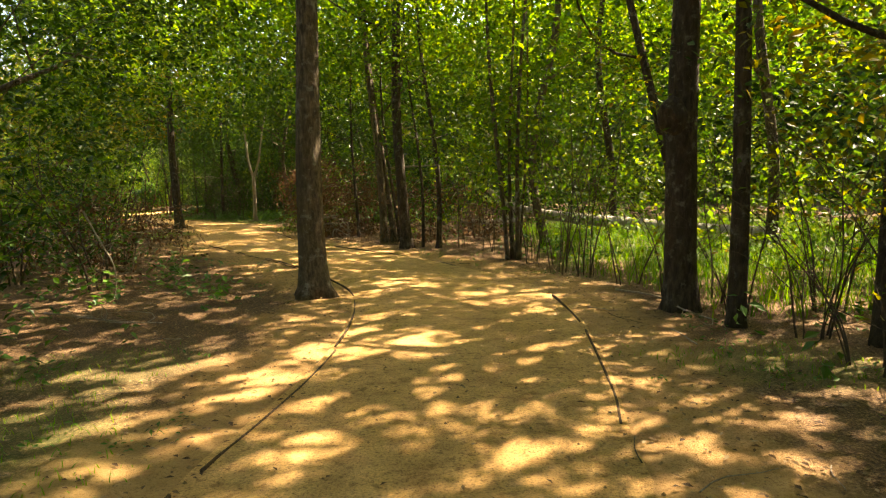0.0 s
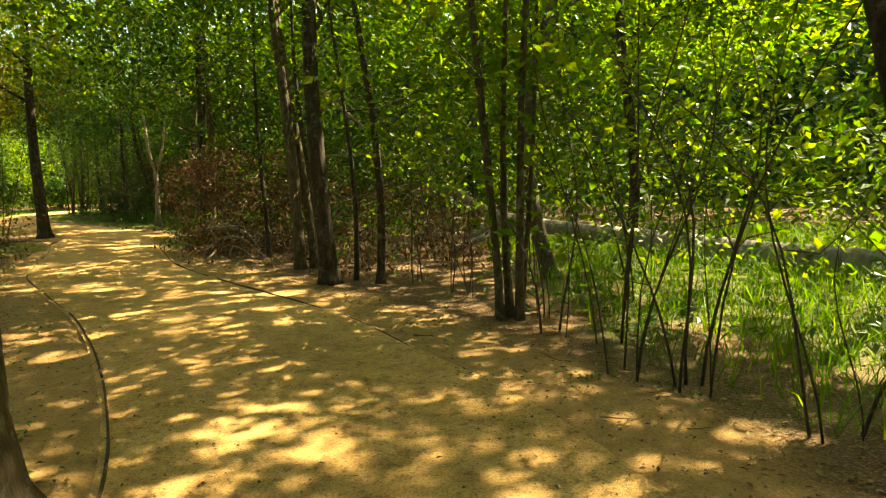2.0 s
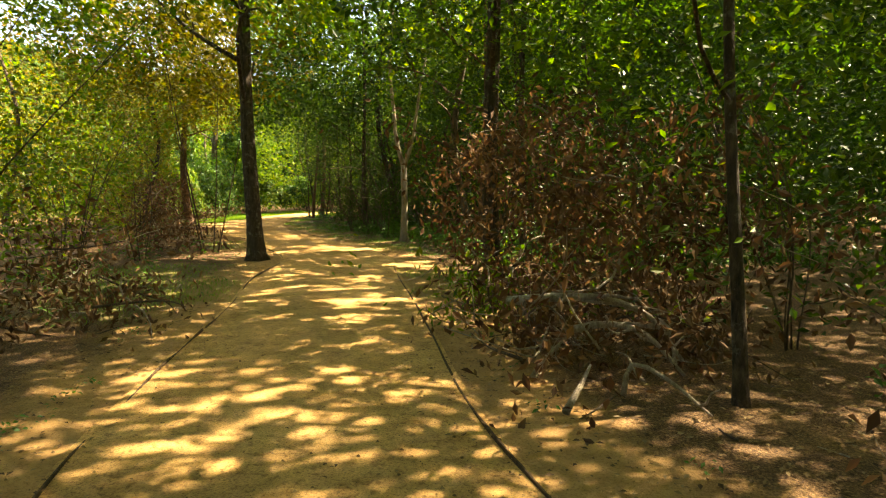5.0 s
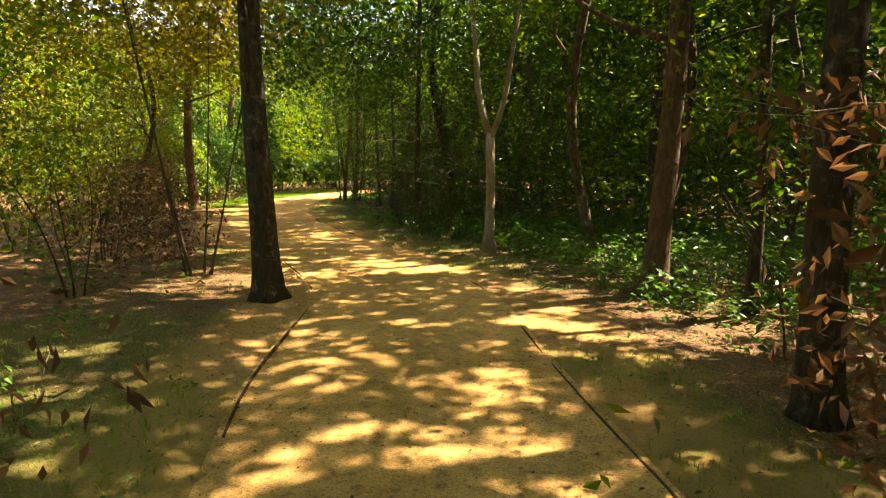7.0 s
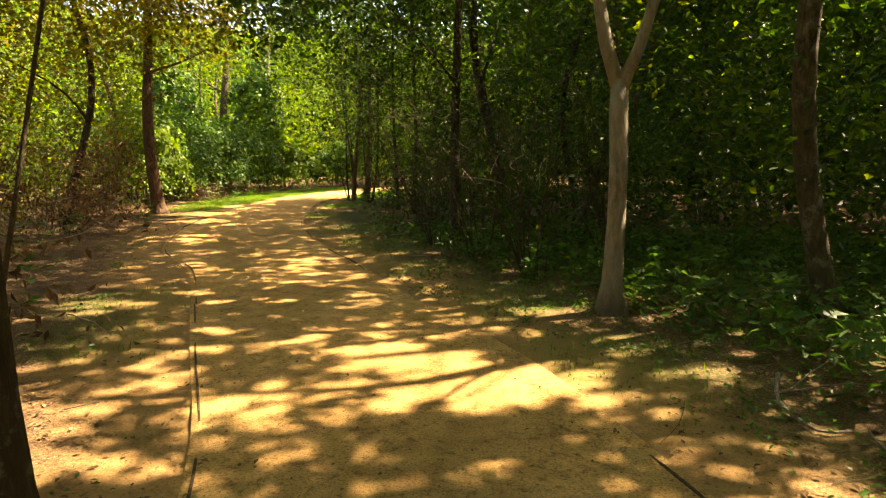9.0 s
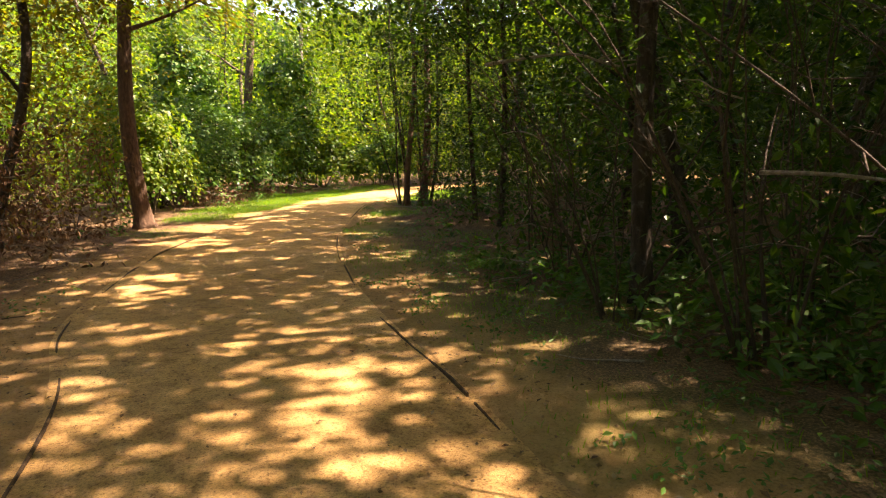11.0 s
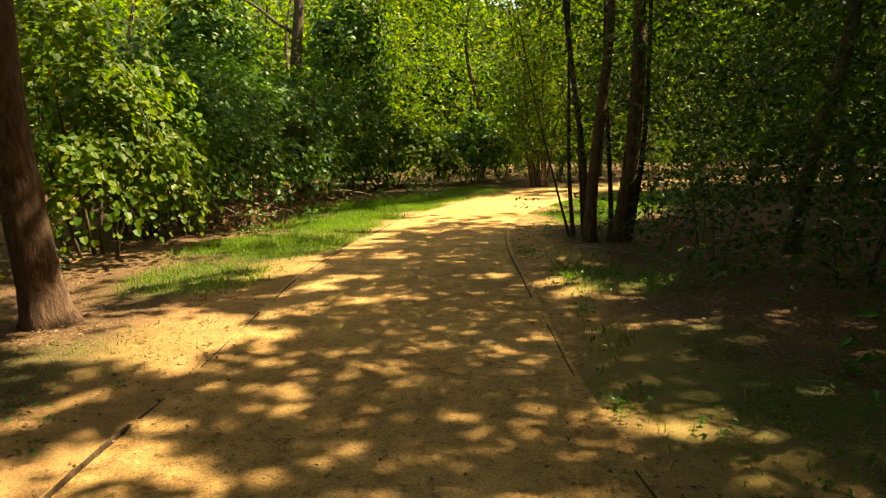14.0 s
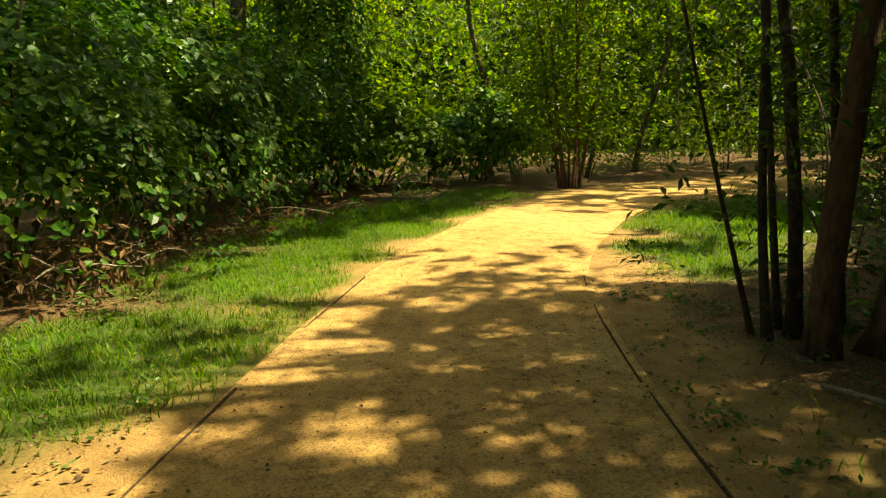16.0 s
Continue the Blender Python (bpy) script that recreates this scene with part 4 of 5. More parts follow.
# ---------------------------------------------------------------- far woods that close the view
def far_woods():
    r = np.random.default_rng(81)
    a = np.linspace(0, 2 * np.pi, 260, endpoint=False)
    mid = np.array([-9.5, 26.0])
    ca, sa = np.cos(a), np.sin(a)
    # an oval round the whole walk, turned to its heading
    lx, ly = 27.0, 52.0
    hx, hy = np.array([0.92, 0.38]), np.array([-0.38, 0.92])
    ring = mid + (ca * lx)[:, None] * hx + (sa * ly)[:, None] * hy
    out = unit(ring - mid)
    rows = 16
    h = np.linspace(0, 1, rows)
    top = 11 + 4 * Field(6, 82)(ring[:, 0], ring[:, 1])
    z = -0.3 + h[:, None] * top[None, :]
    lump = 3.0 * Field(3.5, 83)(ring[None, :, 0] + 0 * z, ring[None, :, 1] + 0 * z, z) + 1.2 * Field(1.3, 84)(ring[None, :, 0] + 0 * z, ring[None, :, 1] + 0 * z, z)
    push = lump + 4.0 * h[:, None] ** 2
    co = np.concatenate([ring[None] + out[None] * push[..., None], z[..., None]], -1)
    n = len(a)
    i = np.arange(rows - 1)[:, None] * n + np.arange(n)[None, :]
    k = np.arange(rows - 1)[:, None] * n + (np.arange(n)[None, :] + 1) % n
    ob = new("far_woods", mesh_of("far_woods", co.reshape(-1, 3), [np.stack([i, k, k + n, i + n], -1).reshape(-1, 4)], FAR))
    tagged(ob, "distant wall of green woodland closing the view", "woods", kind="stuff")
    for m, leaf, seed in ((24000, LEAF_HIGH, 1), (20000, LEAF_DARK, 2), (20000, LEAF_ELM, 3)):
        u, v = r.integers(0, rows - 1, m * 2), r.integers(0, n, m * 2)
        q = co[u, v]
        k = np.flatnonzero(Field(2.4, 85 + seed)(q[:, 0], q[:, 1], q[:, 2]) > 0.46)[:m]
        u, v, m = u[k], v[k], len(k)
        p = co[u, v] + (co[u + 1, v] - co[u, v]) * r.random((m, 1)) + (co[u, (v + 1) % n] - co[u, v]) * r.random((m, 1)) - np.concatenate([out[v], np.zeros((m, 1))], 1) * (0.2 + 3.5 * r.random((m, 1)) ** 2)
        cc, f = leaf_arrays(p, 0.30 + 0.3 * r.random(m), r, 0.35, np.array([0, 0, 1.0]), 0.6, 0.3)
        tagged(new("far_foliage", mesh_of("far_foliage", cc, [f], leaf, False)), "green leaves of distant woodland trees", "foliage", kind="stuff")


def far_material():
    m, nodes, links, b = material("far_leaves", 0.9)
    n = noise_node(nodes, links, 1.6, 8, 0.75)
    # near-black stop paints the shade of gaps between leaves onto the closed wall
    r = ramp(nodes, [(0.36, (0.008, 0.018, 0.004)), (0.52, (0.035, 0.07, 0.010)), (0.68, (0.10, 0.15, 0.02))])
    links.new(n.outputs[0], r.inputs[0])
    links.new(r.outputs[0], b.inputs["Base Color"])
    bump(nodes, links, b, n.outputs[0], 1.0, 0.6)
    return m


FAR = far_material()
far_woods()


# ---------------------------------------------------------------- edging boards along the trail
def edging(name, line, spans, seed):
    """Thin weathered boards on edge, let into the soil. spans: y from, y to, and how far they stand proud."""
    r = np.random.default_rng(seed)
    ob = new(name)
    tagged(ob, "thin dark weathered edging half buried along the trail", "edging", kind="structure")
    for lo, hi, proud in spans:
        sel = line[(line[:, 1] >= lo) & (line[:, 1] <= hi)]
        cut = max(1, round(len(sel) * 0.12 / 2.4))
        for piece in np.array_split(sel, cut):
            if len(piece) < 3:
                continue
            t = unit(np.gradient(piece, axis=0))
            nrm = np.stack([-t[:, 1], t[:, 0]], 1)
            shift = r.normal() * 0.008
            n = len(piece)
            wave = 0.034 * (Field(0.7, seed)(piece[:, 0], piece[:, 1]) - 0.45) + r.normal(size=n) * 0.0015
            z1 = proud * 0.36 + wave + np.linspace(r.normal() * 0.006, r.normal() * 0.006, n)
            half = 0.007
            rows = [(-half, -0.09), (-half, -0.004), (-half * 0.6, 0.0), (half * 0.6, 0.0), (half, -0.004), (half, -0.09)]
            co = np.stack([np.concatenate([piece + nrm * (o + shift + 0.004 * np.sin(piece[:, 1:2] * 3)), (z1 + dz)[:, None]], 1) for o, dz in rows], 1).reshape(-1, 3)
            i = np.arange(n - 1)[:, None] * 6 + np.arange(5)[None, :]
            faces = [np.stack([i, i + 6, i + 7, i + 1], -1).reshape(-1, 4), np.array([[0, 1, 2, 3, 4, 5], [(n - 1) * 6 + q for q in (5, 4, 3, 2, 1, 0)]])]
            part_mesh("edging_board", mesh_of("edging_board", co, faces, EDGE, False), ob)


edging("edging_left", EDGE_L, [(-4, 7.4, 0.035), (7.6, 9.6, 0.05), (9.6, 12.2, 0.04), (12.4, 13.6, 0.022), (13.8, 24.8, 0.032), (25.1, 29.5, 0.026), (29.7, 37.1, 0.034), (37.3, 42.5, 0.018)], 201)
edging("edging_right", EDGE_R, [(-4, 5.6, 0.032), (5.9, 7.4, 0.036), (9.6, 11.6, 0.02), (11.7, 14.4, 0.036), (14.6, 19.9, 0.03), (20.0, 23.4, 0.034), (23.6, 25.6, 0.02), (28.2, 33.4, 0.034), (33.6, 43.2, 0.03)], 202)


# ---------------------------------------------------------------- grass, weeds, litter, pebbles
def scatter(count, seed, box, chance):
    r = np.random.default_rng(seed)
    x, y = r.uniform(box[0], box[1], count), r.uniform(box[2], box[3], count)
    d, left = beside_quick(x, y)
    k = r.random(count) < chance(x, y, d, left)
    x, y, d = x[k], y[k], d[k]
    return x, y, np.where(d < 0, 0.012, ground_z(x, y, d)), d, r


def blades(p, height, lean, width, r):
    """Bent grass blades of two pieces."""
    n = len(p)
    a = r.random(n) * 6.28
    side = np.stack([np.cos(a), np.sin(a), np.zeros(n)], 1)
    b = a + 1.57 + r.normal(size=n) * 0.4
    fall = np.stack([np.cos(b), np.sin(b), np.zeros(n)], 1) * (lean * height * (0.3 + r.random(n)))[:, None]
    up = np.array([0, 0, 1.0]) * height[:, None]
    w = side * width
    co = np.stack([p - w, p + w, p + up * 0.6 + fall * 0.4 + w * 0.7, p + up * 0.6 + fall * 0.4 - w * 0.7, p + up * 0.95 + fall], 1).reshape(-1, 3)
    i = np.arange(n)[:, None] * 5
    return co, [i + np.array([[0, 1, 2, 3]]), i + np.array([[3, 2, 4]])]


def grass():
    soft = lambda x, y, d, l: np.clip(turf_at(x, y), 0, 1) ** 1.4 * np.clip((d + 0.02) / 0.25, 0, 1)
    for box, count, tall, wide, seed in (((-25, -15.5, 36.5, 51), 430000, 0.06, 0.0042, 91), ((-20, 4, 1, 36.5), 900000, 0.04, 0.0034, 96)):
        x, y, z, d, r = scatter(count, seed, box, lambda x, y, d, l: soft(x, y, d, l) * 0.42)
        co, f = blades(np.stack([x, y, z - 0.005], 1), tall * (0.5 + r.random(len(x))), 0.9, wide, r)
        tagged(new("grass", mesh_of("grass", co, f, GRASS, False)), "short green grass tufts in bare soil", "grass", kind="stuff")
    x, y, z, d, r = scatter(56000, 92, (2.6, 11, 6, 19), lambda x, y, d, l: np.where(~l & (d > 1.2), 0.5, 0.0) * np.clip((x - 2.9 + 0.12 * (y - 7)) / 1.5, 0, 1))
    co, f = blades(np.stack([x, y, z - 0.01], 1), 0.08 + 0.34 * r.random(len(x)) ** 1.5, 1.0, 0.0055, r)
    tagged(new("meadow_grass", mesh_of("meadow_grass", co, f, GRASS, False)), "tall sunlit green meadow grass behind the saplings", "grass", kind="stuff")


grass()


def weeds():
    """Low leafy weeds: shaded undergrowth and scattered small plants."""
    def chance(x, y, d, l):
        deep = np.where(~l & (y > 24) & (y < 34) & (d > 0.9) & (d < 7), 0.62 * np.clip((d - 0.8) / 1.0, 0, 1), 0)
        verge = np.where((d > 0.15) & (d < 1.6) & ~l & (y > 25), 0.40 * (Field(0.5, 33)(x, y) > 0.52), 0)
        some = np.where((d > 0.3) & (d < 3.5), 0.10 * (Field(0.6, 34)(x, y) > 0.60), 0)
        return np.maximum(np.maximum(deep, verge), some)
    x, y, z, d, r = scatter(115000, 93, (-24, 5, 1, 50), chance)
    h = np.where(d > 1.3, 0.10 + 0.34 * r.random(len(x)), 0.03 + 0.06 * r.random(len(x)))
    p = np.repeat(np.stack([x, y, z], 1), 9, 0)
    hh = np.repeat(h, 9)
    p = p + np.stack([r.normal(size=len(p)) * 0.05, r.normal(size=len(p)) * 0.05, hh * r.random(len(p))], 1)
    co, f = leaf_arrays(p, 0.03 + hh * 0.20 * (0.6 + 0.8 * r.random(len(p))), r, 0.6, None, 0.5, 0.2)
    tagged(new("weeds", mesh_of("weeds", co, [f], WEED, False)), "low green leafy weeds on the shaded woodland floor", "weeds", kind="stuff")


weeds()


def litter():
    x, y, z, d, r = scatter(430000, 94, (-22, 5.5, 0.5, 46), lambda x, y, d, l: np.where(d < -0.1, 0.035, np.clip(0.16 + 0.6 * d, 0, 0.9) * np.clip(4.2 - d, 0, 1)) * np.where(turf_at(x, y) > 0.4, 0.25, 1) * (0.35 + 0.9 * Field(0.8, 35)(x, y)))
    p = np.stack([x, y, z + 0.006 + 0.012 * r.random(len(x))], 1)
    co, f = leaf_arrays(p, np.where(d < 0, 0.016, 0.022) + 0.03 * r.random(len(x)), r, 0.82, None, 0.5, 0.0)
    tagged(new("leaf_litter", mesh_of("leaf_litter", co, [f], LITTER, False)), "dry brown fallen leaves along the trail's sides", "leaf litter", kind="stuff")


litter()


def pebbles():
    x, y, z, d, r = scatter(170000, 95, (-21, 4, 0.8, 44), lambda x, y, d, l: np.where(d < 0.7, 0.55, 0.0) * (0.3 + 1.2 * Field(0.9, 36)(x, y)) * np.where(d > -0.5, 1.0, 0.6))
    n = len(x)
    s = 0.004 + 0.009 * r.random(n) ** 3
    base = np.array([(1, 0, 0), (-1, 0, 0), (0, 1, 0), (0, -1, 0), (0, 0, 0.8), (0, 0, -0.6)], float)
    co = np.stack([x, y, z + 0.004], 1)[:, None, :] + base[None] * s[:, None, None] * (0.7 + 0.6 * r.random((n, 6, 1)))
    tri = np.array([(0, 2, 4), (2, 1, 4), (1, 3, 4), (3, 0, 4)])
    i = np.arange(n)[:, None, None] * 6
    tagged(new("pebbles", mesh_of("pebbles", co.reshape(-1, 3), [(i + tri[None]).reshape(-1, 3)], STONE, False)), "small loose tan granite pebbles on the trail", "pebbles", kind="stuff")


pebbles()


# ---------------------------------------------------------------- vine thickets
def vine_mound(label, x, y, rx, ry, h, seed, count, size, mat=LEAF_VINE):
    """A mound of vines hung over bushes: woody core of stems, broad leaves in drooping layers over it."""
    r = np.random.default_rng(seed)
    ob, z0 = root("vine_thicket", x, y, label, "vine thicket", "vine thickets")
    for k in range(7):
        a = r.random() * 6.28
        e = (x + rx * 0.7 * math.cos(a), y + ry * 0.7 * math.sin(a), h * (0.5 + 0.35 * r.random()))
        tube("stem", bend((x + 0.3 * math.cos(a), y + 0.3 * math.sin(a), z0 - 0.05), e, 8, 0.08, r), np.linspace(0.025, 0.008, 8), STEM, ob, 6)
    th = r.random(count) * 6.28
    el = np.arcsin(r.random(count) ** 0.8)
    dirn = np.stack([np.cos(th) * np.cos(el), np.sin(th) * np.cos(el), np.sin(el)], 1)
    lump = 0.72 + 0.5 * Field(0.33, seed)(dirn[:, 0] + 5, dirn[:, 1] + 5, dirn[:, 2] + 5) + 0.25 * Field(0.12, seed + 1)(dirn[:, 0] + 5, dirn[:, 1] + 5, dirn[:, 2] + 5) - 0.12
    deep = 1 - 0.25 * r.random(count) ** 2.2
    p = np.array([x, y, 0.0]) + dirn * np.array([rx, ry, h]) * (lump * deep)[:, None]
    p[:, 2] = np.maximum(p[:, 2] + 0.05, 0.15 + 0.25 * r.random(count))
    # thinner round the foot, where old stems show
    k = (r.random(count) < np.clip(0.04 + (p[:, 2] - 0.25) / 1.1, 0, 1)) & (Field(0.42, seed + 2)(p[:, 0], p[:, 1], p[:, 2]) > 0.33)
    p, dirn = p[k], dirn[k]
    aim = unit(dirn * np.array([1 / rx, 1 / ry, 1 / h]) + np.array([0, 0, 0.25]))
    co, f = broad_arrays(p, size * (0.55 + 0.8 * r.random(len(p))), r, aim, 0.62)
    part_mesh("foliage", mesh_of("foliage", co, [f], mat, False), ob)


V = "dense green grapevine mound over bushes beside grass"
vine_mound(V, -24.3, 41.2, 2.3, 2.4, 3.3, 811, 15000, 0.088)
vine_mound(V, -25.4, 44.4, 2.2, 2.2, 3.4, 812, 12000, 0.105)
vine_mound(V, -26.4, 47.6, 2.4, 2.2, 3.2, 813, 9000, 0.125)
vine_mound("sunlit yellow-green vine mound over low bushes", -25.6, 50.6, 2.4, 1.9, 2.6, 814, 6000, 0.16, LEAF_ELM)
vine_mound(V, -23.6, 52.6, 1.6, 1.4, 2.0, 815, 3500, 0.15)
vine_mound("tall vine-covered snag with hanging green leaves", -27.0, 50.8, 1.5, 1.5, 6.5, 816, 6000, 0.18)
vine_mound("tall vine-covered snag with hanging green leaves", -28.8, 46.3, 1.6, 1.6, 7.0, 817, 6000, 0.18)
vine_mound("yellow-green leafy bush behind a thick tree", -22.3, 38.2, 1.25, 1.5, 3.4, 818, 7500, 0.085, LEAF_ELM)
vine_mound("yellow-green leafy bush with broad vine leaves", -23.4, 39.6, 1.2, 1.2, 2.9, 819, 4500, 0.12, LEAF_ELM)


# ---------------------------------------------------------------- fallen wood and brush
def fallen_log():
    ob, _ = root("fallen_log", 2.0, 16.7, "grey weathered fallen tree trunk lying in green undergrowth", "fallen log")
    r = np.random.default_rng(31)
    main = [(2.0, 16.65, 1.16), (2.12, 16.65, 1.04), (2.4, 16.6, 0.80), (2.75, 16.5, 0.64), (3.3, 16.2, 0.52), (4.2, 15.45, 0.40), (5.0, 14.65, 0.32), (5.8, 13.5, 0.24), (6.9, 11.9, 0.2)]
    tube("trunk", main, [0.06, 0.08, 0.095, 0.11, 0.12, 0.13, 0.14, 0.15, 0.16], LOG, ob, 14, 0.08, 3)
    tube("limb", [(2.75, 16.65, 0.55), (2.3, 16.4, 0.36), (1.8, 16.3, 0.36), (1.25, 16.3, 0.40)], [0.09, 0.075, 0.06, 0.05], LOG, ob, 10, 0.08, 4)
    tube("limb", [(2.9, 16.6, 0.5), (2.4, 16.2, 0.30), (2.0, 16.1, 0.17), (1.5, 16.1, 0.06)], [0.07, 0.06, 0.05, 0.035], LOG, ob, 10, 0.08, 5)
    for k in range(6):
        q = np.array(main[3 + k % 4]) + np.array([0, 0, 0.08])
        tube("twig", bend(q, q + np.array([r.normal() * 0.5, r.normal() * 0.3, 0.3 + 0.5 * r.random()]), 6, 0.1, r), np.linspace(0.018, 0.005, 6), DEAD, ob, 5)


fallen_log()


def dead_limb(name, label, points, thick, seed, forks=3, mat=DEAD):
    """A bare fallen branch with side twigs."""
    r = np.random.default_rng(seed)
    ob, _ = root(name, points[0][0], points[0][1], label, "branch", "fallen branches")
    p = smooth_line(points, 0.08) if len(points[0]) == 3 else points
    n = len(p)
    tube("branch", p, np.linspace(thick, thick * 0.35, n), mat, ob, 7, 0.08, seed)
    for _ in range(forks):
        i = r.integers(n // 4, n - 1)
        q = p[i]
        e = q + np.array([r.normal() * 0.3, r.normal() * 0.3, abs(r.normal()) * 0.12 + 0.02])
        tube("twig", bend(q, e, 5, 0.12, r), np.linspace(thick * 0.5, thick * 0.15, 5), mat, ob, 5)


DL = "bare grey dead branch lying in the brush"
dead_limb("dead_branch", "pale broken dead branch wedged level between trunks", [(-0.6, 16.5, 1.76), (0.0, 16.5, 1.80), (0.6, 16.5, 1.81), (1.1, 16.7, 1.78)], 0.035, 1, 5)
dead_limb("dead_branch", "pale dead limb hanging down among leaves", [(-0.45, 16.5, 3.0), (-0.25, 16.5, 2.85), (0.1, 16.5, 2.55), (0.42, 16.5, 2.28)], 0.05, 2, 4)
dead_limb("dead_branch", DL, [(-2.95, 17.7, 0.46), (-2.6, 17.6, 0.52), (-2.23, 17.6, 0.52), (-1.92, 17.6, 0.40), (-1.7, 17.6, 0.10)], 0.04, 3, 5)
dead_limb("dead_branch", "mossy arched dead branch in the brush pile", [(-2.5, 17.5, 0.30), (-2.2, 17.5, 0.36), (-1.95, 17.5, 0.30), (-1.7, 17.4, 0.05)], 0.03, 4, 3)
dead_limb("dead_branch", DL, [(-2.7, 17.2, 0.02), (-2.62, 17.3, 0.14), (-2.5, 17.4, 0.26)], 0.028, 5, 1)
dead_limb("dead_branch", DL, [(-2.42, 16.6, 0.02), (-2.35, 16.8, 0.12), (-2.3, 17.0, 0.2)], 0.024, 6, 0)
dead_limb("dead_branch", DL, [(-2.1, 16.9, 0.05), (-2.05, 17.0, 0.22), (-1.85, 16.9, 0.17), (-1.62, 16.7, 0.03)], 0.02, 7, 1)
dead_limb("dead_branch", "thin bare branches leaning over brush", [(-3.7, 8.3, 1.05), (-3.3, 7.9, 0.7), (-3.05, 7.7, 0.42), (-3.0, 7.6, 0.15), (-2.9, 7.3, 0.02)], 0.014, 8, 5)
dead_limb("dead_branch", "thin pale fallen branch on bare soil", [(-3.4, 6.9, 0.03), (-2.9, 6.6, 0.05), (-2.3, 6.35, 0.03), (-1.9, 6.3, 0.02)], 0.013, 9, 5)
dead_limb("dead_branch", "thin pale fallen branch beside the dark tree", [(2.7, 7.3, 0.06), (2.95, 6.7, 0.08), (3.05, 6.2, 0.03), (3.15, 5.7, 0.03)], 0.014, 10, 2)
dead_limb("dead_branch", "forked pale twig on red soil", [(-6.35, 26.55, 0.10), (-6.38, 26.28, 0.03), (-6.26, 25.95, 0.02), (-6.10, 26.0, 0.02)], 0.014, 11, 2)
dead_limb("dead_branch", "pale bare branch arching through the thicket", [(-11.75, 33.0, 2.1), (-11.26, 33.0, 2.13), (-10.87, 33.0, 2.12), (-10.5, 33.0, 1.99), (-10.1, 33.0, 2.04)], 0.018, 12, 5)
dead_limb("dead_branch", "pale arched dead branch at the foot of the vines", [(-23.6, 48.3, 0.02), (-23.5, 48.3, 0.35), (-23.2, 48.3, 0.52), (-22.85, 48.2, 0.52)], 0.035, 13, 1)
dead_limb("dead_branch", "pale fallen branch in grass below the vines", [(-24.2, 48.2, 0.05), (-23.5, 48.1, 0.10), (-22.8, 48.0, 0.14)], 0.035, 14, 2)
dead_limb("broken_stub", "short pale broken stub standing in grass", [(-22.92, 44.95, 0.0), (-22.88, 44.95, 0.12), (-22.80, 44.95, 0.24)], 0.045, 15, 0)
dead_limb("dead_branch", "dark fallen branch by the roots", [(-16.9, 41.0, 0.03), (-16.4, 40.7, 0.05), (-15.9, 40.6, 0.03)], 0.016, 16, 3)
dead_limb("dead_branch", "pale forked dead branch standing in the thicket", [(-10.9, 34.4, 0.5), (-10.75, 34.3, 0.75), (-10.85, 34.3, 0.95), (-10.6, 34.2, 1.1)], 0.018, 17, 5)


def brush_pile(label, x, y, rx, ry, h, sticks, leaves, seed, leaf=LEAF_BROWN):
    """A tangle of thin dead twigs with withered leaves on them."""
    r = np.random.default_rng(seed)
    ob, _ = root("brush_pile", x, y, label, "brush pile", "brush piles")
    spots = []
    for _ in range(sticks):
        a = np.array([x + r.normal() * rx * 0.5, y + r.normal() * ry * 0.5, 0.05 + h * r.random() ** 1.3])
        e = a + np.array([r.normal() * 0.55, r.normal() * 0.45, r.normal() * 0.25])
        e[2] = max(0.03, e[2])
        p = bend(a, e, 7, 0.10, r)
        th = 0.004 + 0.010 * r.random() ** 2
        tube("stick", p, np.linspace(th, th * 0.3, 7), DEAD if r.random() < 0.6 else STEM, ob, 5)
        spots.append(p)
    s = np.concatenate(spots)
    p = s[r.integers(0, len(s), leaves)] + r.normal(size=(leaves, 3)) * np.array([0.16, 0.16, 0.14])
    p[:, 2] = np.maximum(0.03, p[:, 2])
    co, f = leaf_arrays(p, 0.06 + 0.06 * r.random(leaves), r, 0.15, None, 0.4, 0.9)
    part_mesh("foliage", mesh_of("foliage", co, [f], leaf, False), ob)


brush_pile("tangled dead brush hung with withered brown leaves", -2.9, 20.0, 1.1, 1.3, 2.3, 60, 5200, 41)
brush_pile("tangled dead brush hung with withered brown leaves", -1.7, 18.9, 1.3, 1.1, 1.7, 55, 3200, 42)
brush_pile("pile of bare dead twigs at the trail's side", -2.6, 17.9, 0.8, 1.0, 0.55, 45, 700, 43)
brush_pile("pile of bare dead twigs at the trail's side", -3.4, 19.2, 0.5, 0.9, 0.6, 35, 500, 44, LEAF_ELM)
brush_pile("dead twigs and green shoots round young trees", 0.4, 15.6, 1.0, 1.0, 1.3, 45, 1200, 45)
brush_pile("dead twigs under the saplings", 1.9, 15.2, 1.0, 1.0, 0.8, 30, 700, 46)
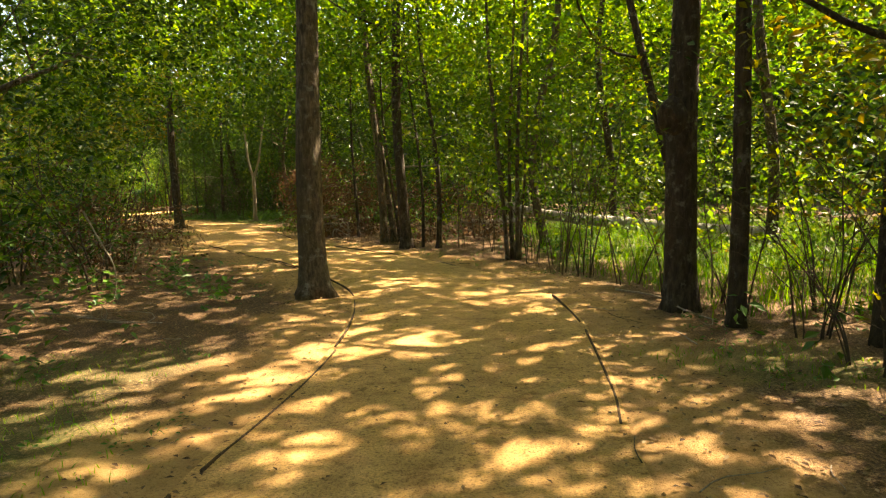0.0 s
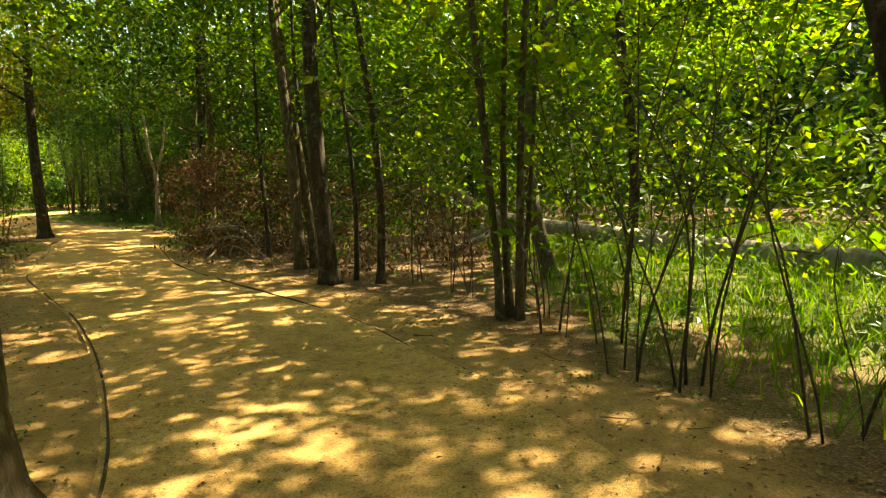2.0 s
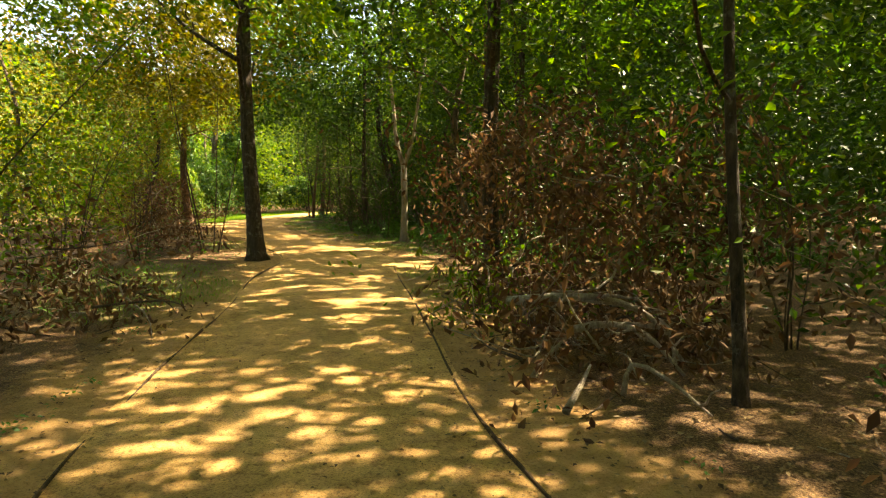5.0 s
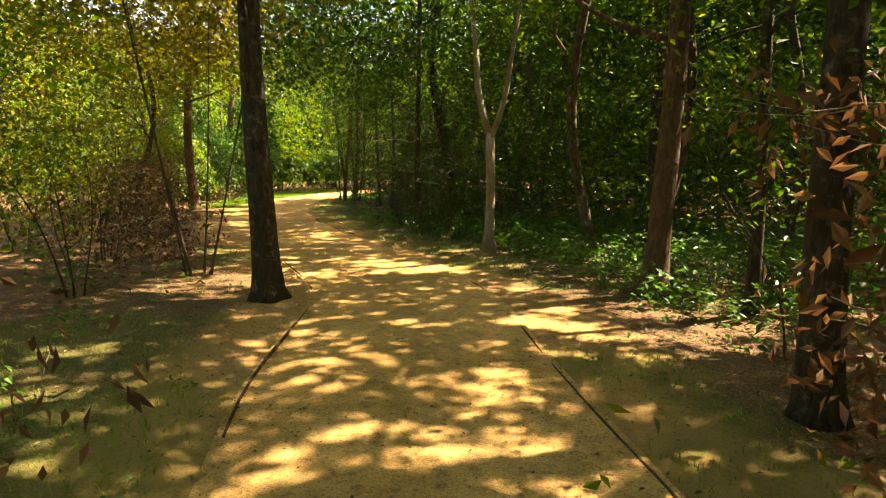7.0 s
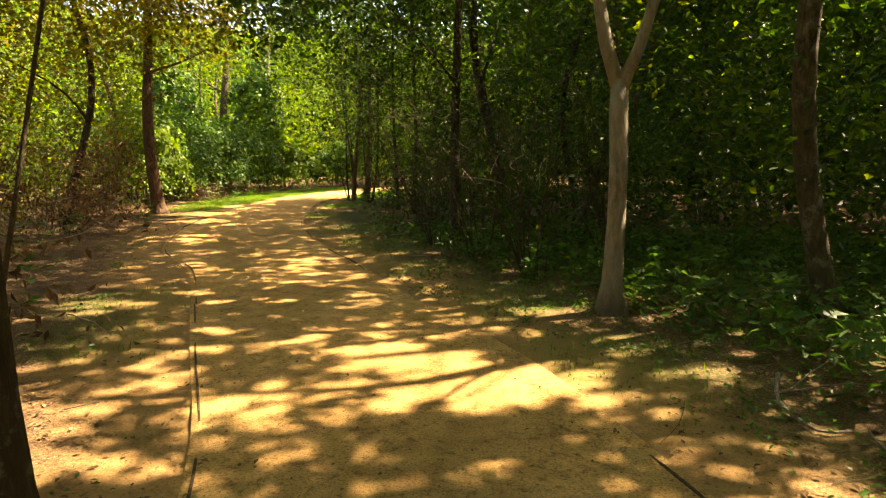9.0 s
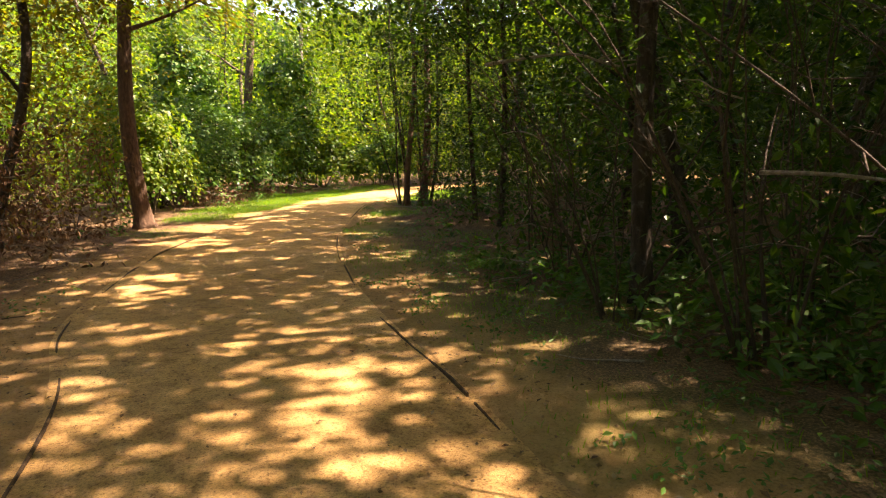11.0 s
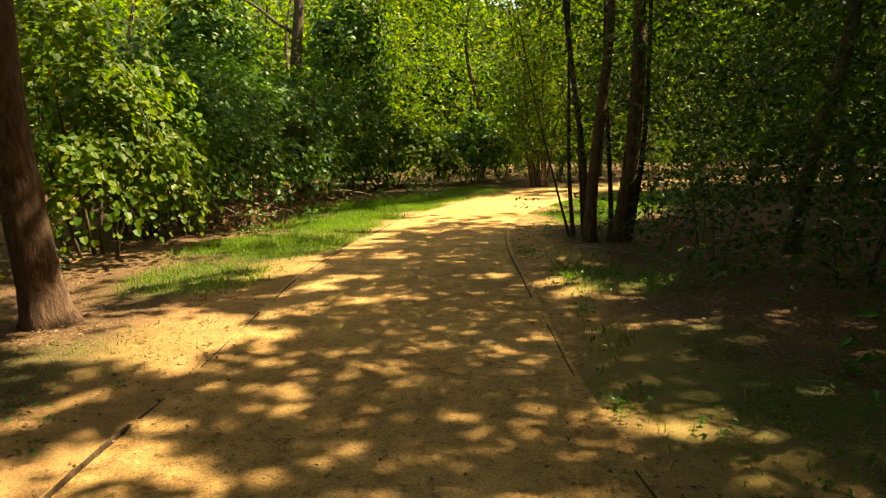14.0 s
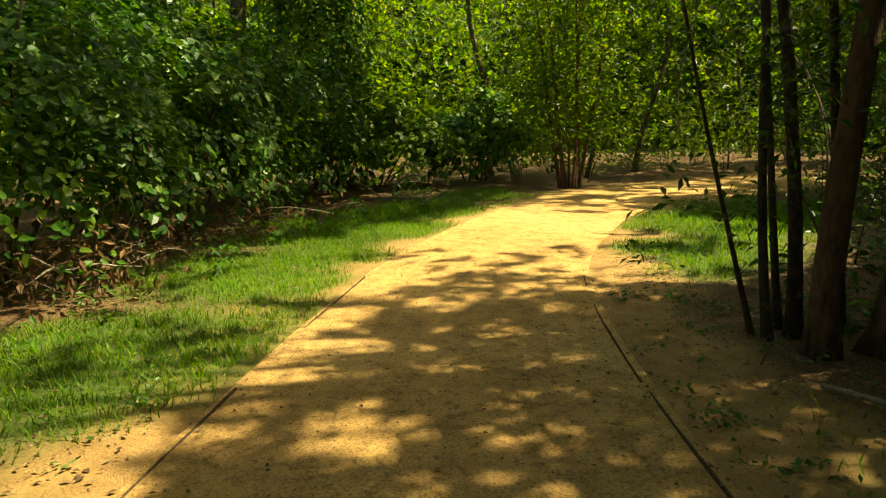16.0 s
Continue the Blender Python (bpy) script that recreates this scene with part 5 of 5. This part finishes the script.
brush_pile("tangled brown twigs under the bushes", -12.2, 25.4, 0.9, 1.1, 1.5, 45, 1400, 47)
brush_pile("tangled brown twigs under the bushes", -18.2, 31.9, 1.2, 1.2, 1.8, 55, 2000, 48)
brush_pile("tangled brown twigs under the bushes", -20.6, 34.6, 1.1, 1.2, 1.8, 50, 1600, 49)
brush_pile("dry brown stems at the foot of the vines", -22.7, 40.7, 0.5, 1.3, 0.45, 45, 700, 50)
brush_pile("dry brown stems at the foot of the vines", -23.3, 43.4, 0.4, 1.2, 0.4, 35, 500, 51)
brush_pile("dark twiggy brush in deep shade", -8.9, 30.9, 0.6, 0.7, 1.5, 40, 900, 52, LEAF_DARK)
brush_pile("dark twiggy brush in deep shade", -11.1, 33.8, 0.7, 0.9, 1.5, 40, 900, 53, LEAF_DARK)
brush_pile("tangled dead twigs and withered leaves under bushes", -5.0, 10.5, 1.3, 1.8, 1.2, 50, 1500, 54)
brush_pile("tangled dead twigs and withered leaves under bushes", -7.6, 17.9, 0.9, 1.2, 1.0, 45, 1200, 55)


def ground_twigs():
    """Small fallen twigs on the soil beside the trail."""
    r = np.random.default_rng(71)
    n = 0
    while n < 150:
        x, y = r.uniform(-22, 4), r.uniform(2, 45)
        d, left = beside(np.array([x]), np.array([y]))
        if not 0.15 < d[0] < 3.0 or (left[0] and y > 37):
            continue
        n += 1
        a, long = r.random() * 6.28, 0.12 + 0.5 * r.random() ** 2
        z = float(ground_z(np.array([x]), np.array([y]))[0])
        e = (x + math.cos(a) * long, y + math.sin(a) * long)
        ze = float(ground_z(np.array([e[0]]), np.array([e[1]]))[0])
        p = bend((x, y, z + 0.008), (*e, ze + 0.010), 6, 0.06, r)
        p[:, 2] = np.linspace(z, ze, 6) + 0.006 + 0.01 * r.random()
        th = 0.003 + 0.006 * r.random() ** 2
        co, f = tube_arrays(p, np.linspace(th, th * 0.4, 6), 5)
        ob = new("fallen_twig", mesh_of("fallen_twig", co, f, DEAD if r.random() < 0.5 else STEM))
        tagged(ob, "small dry fallen twig on the soil", "twig", "fallen twigs")


ground_twigs()
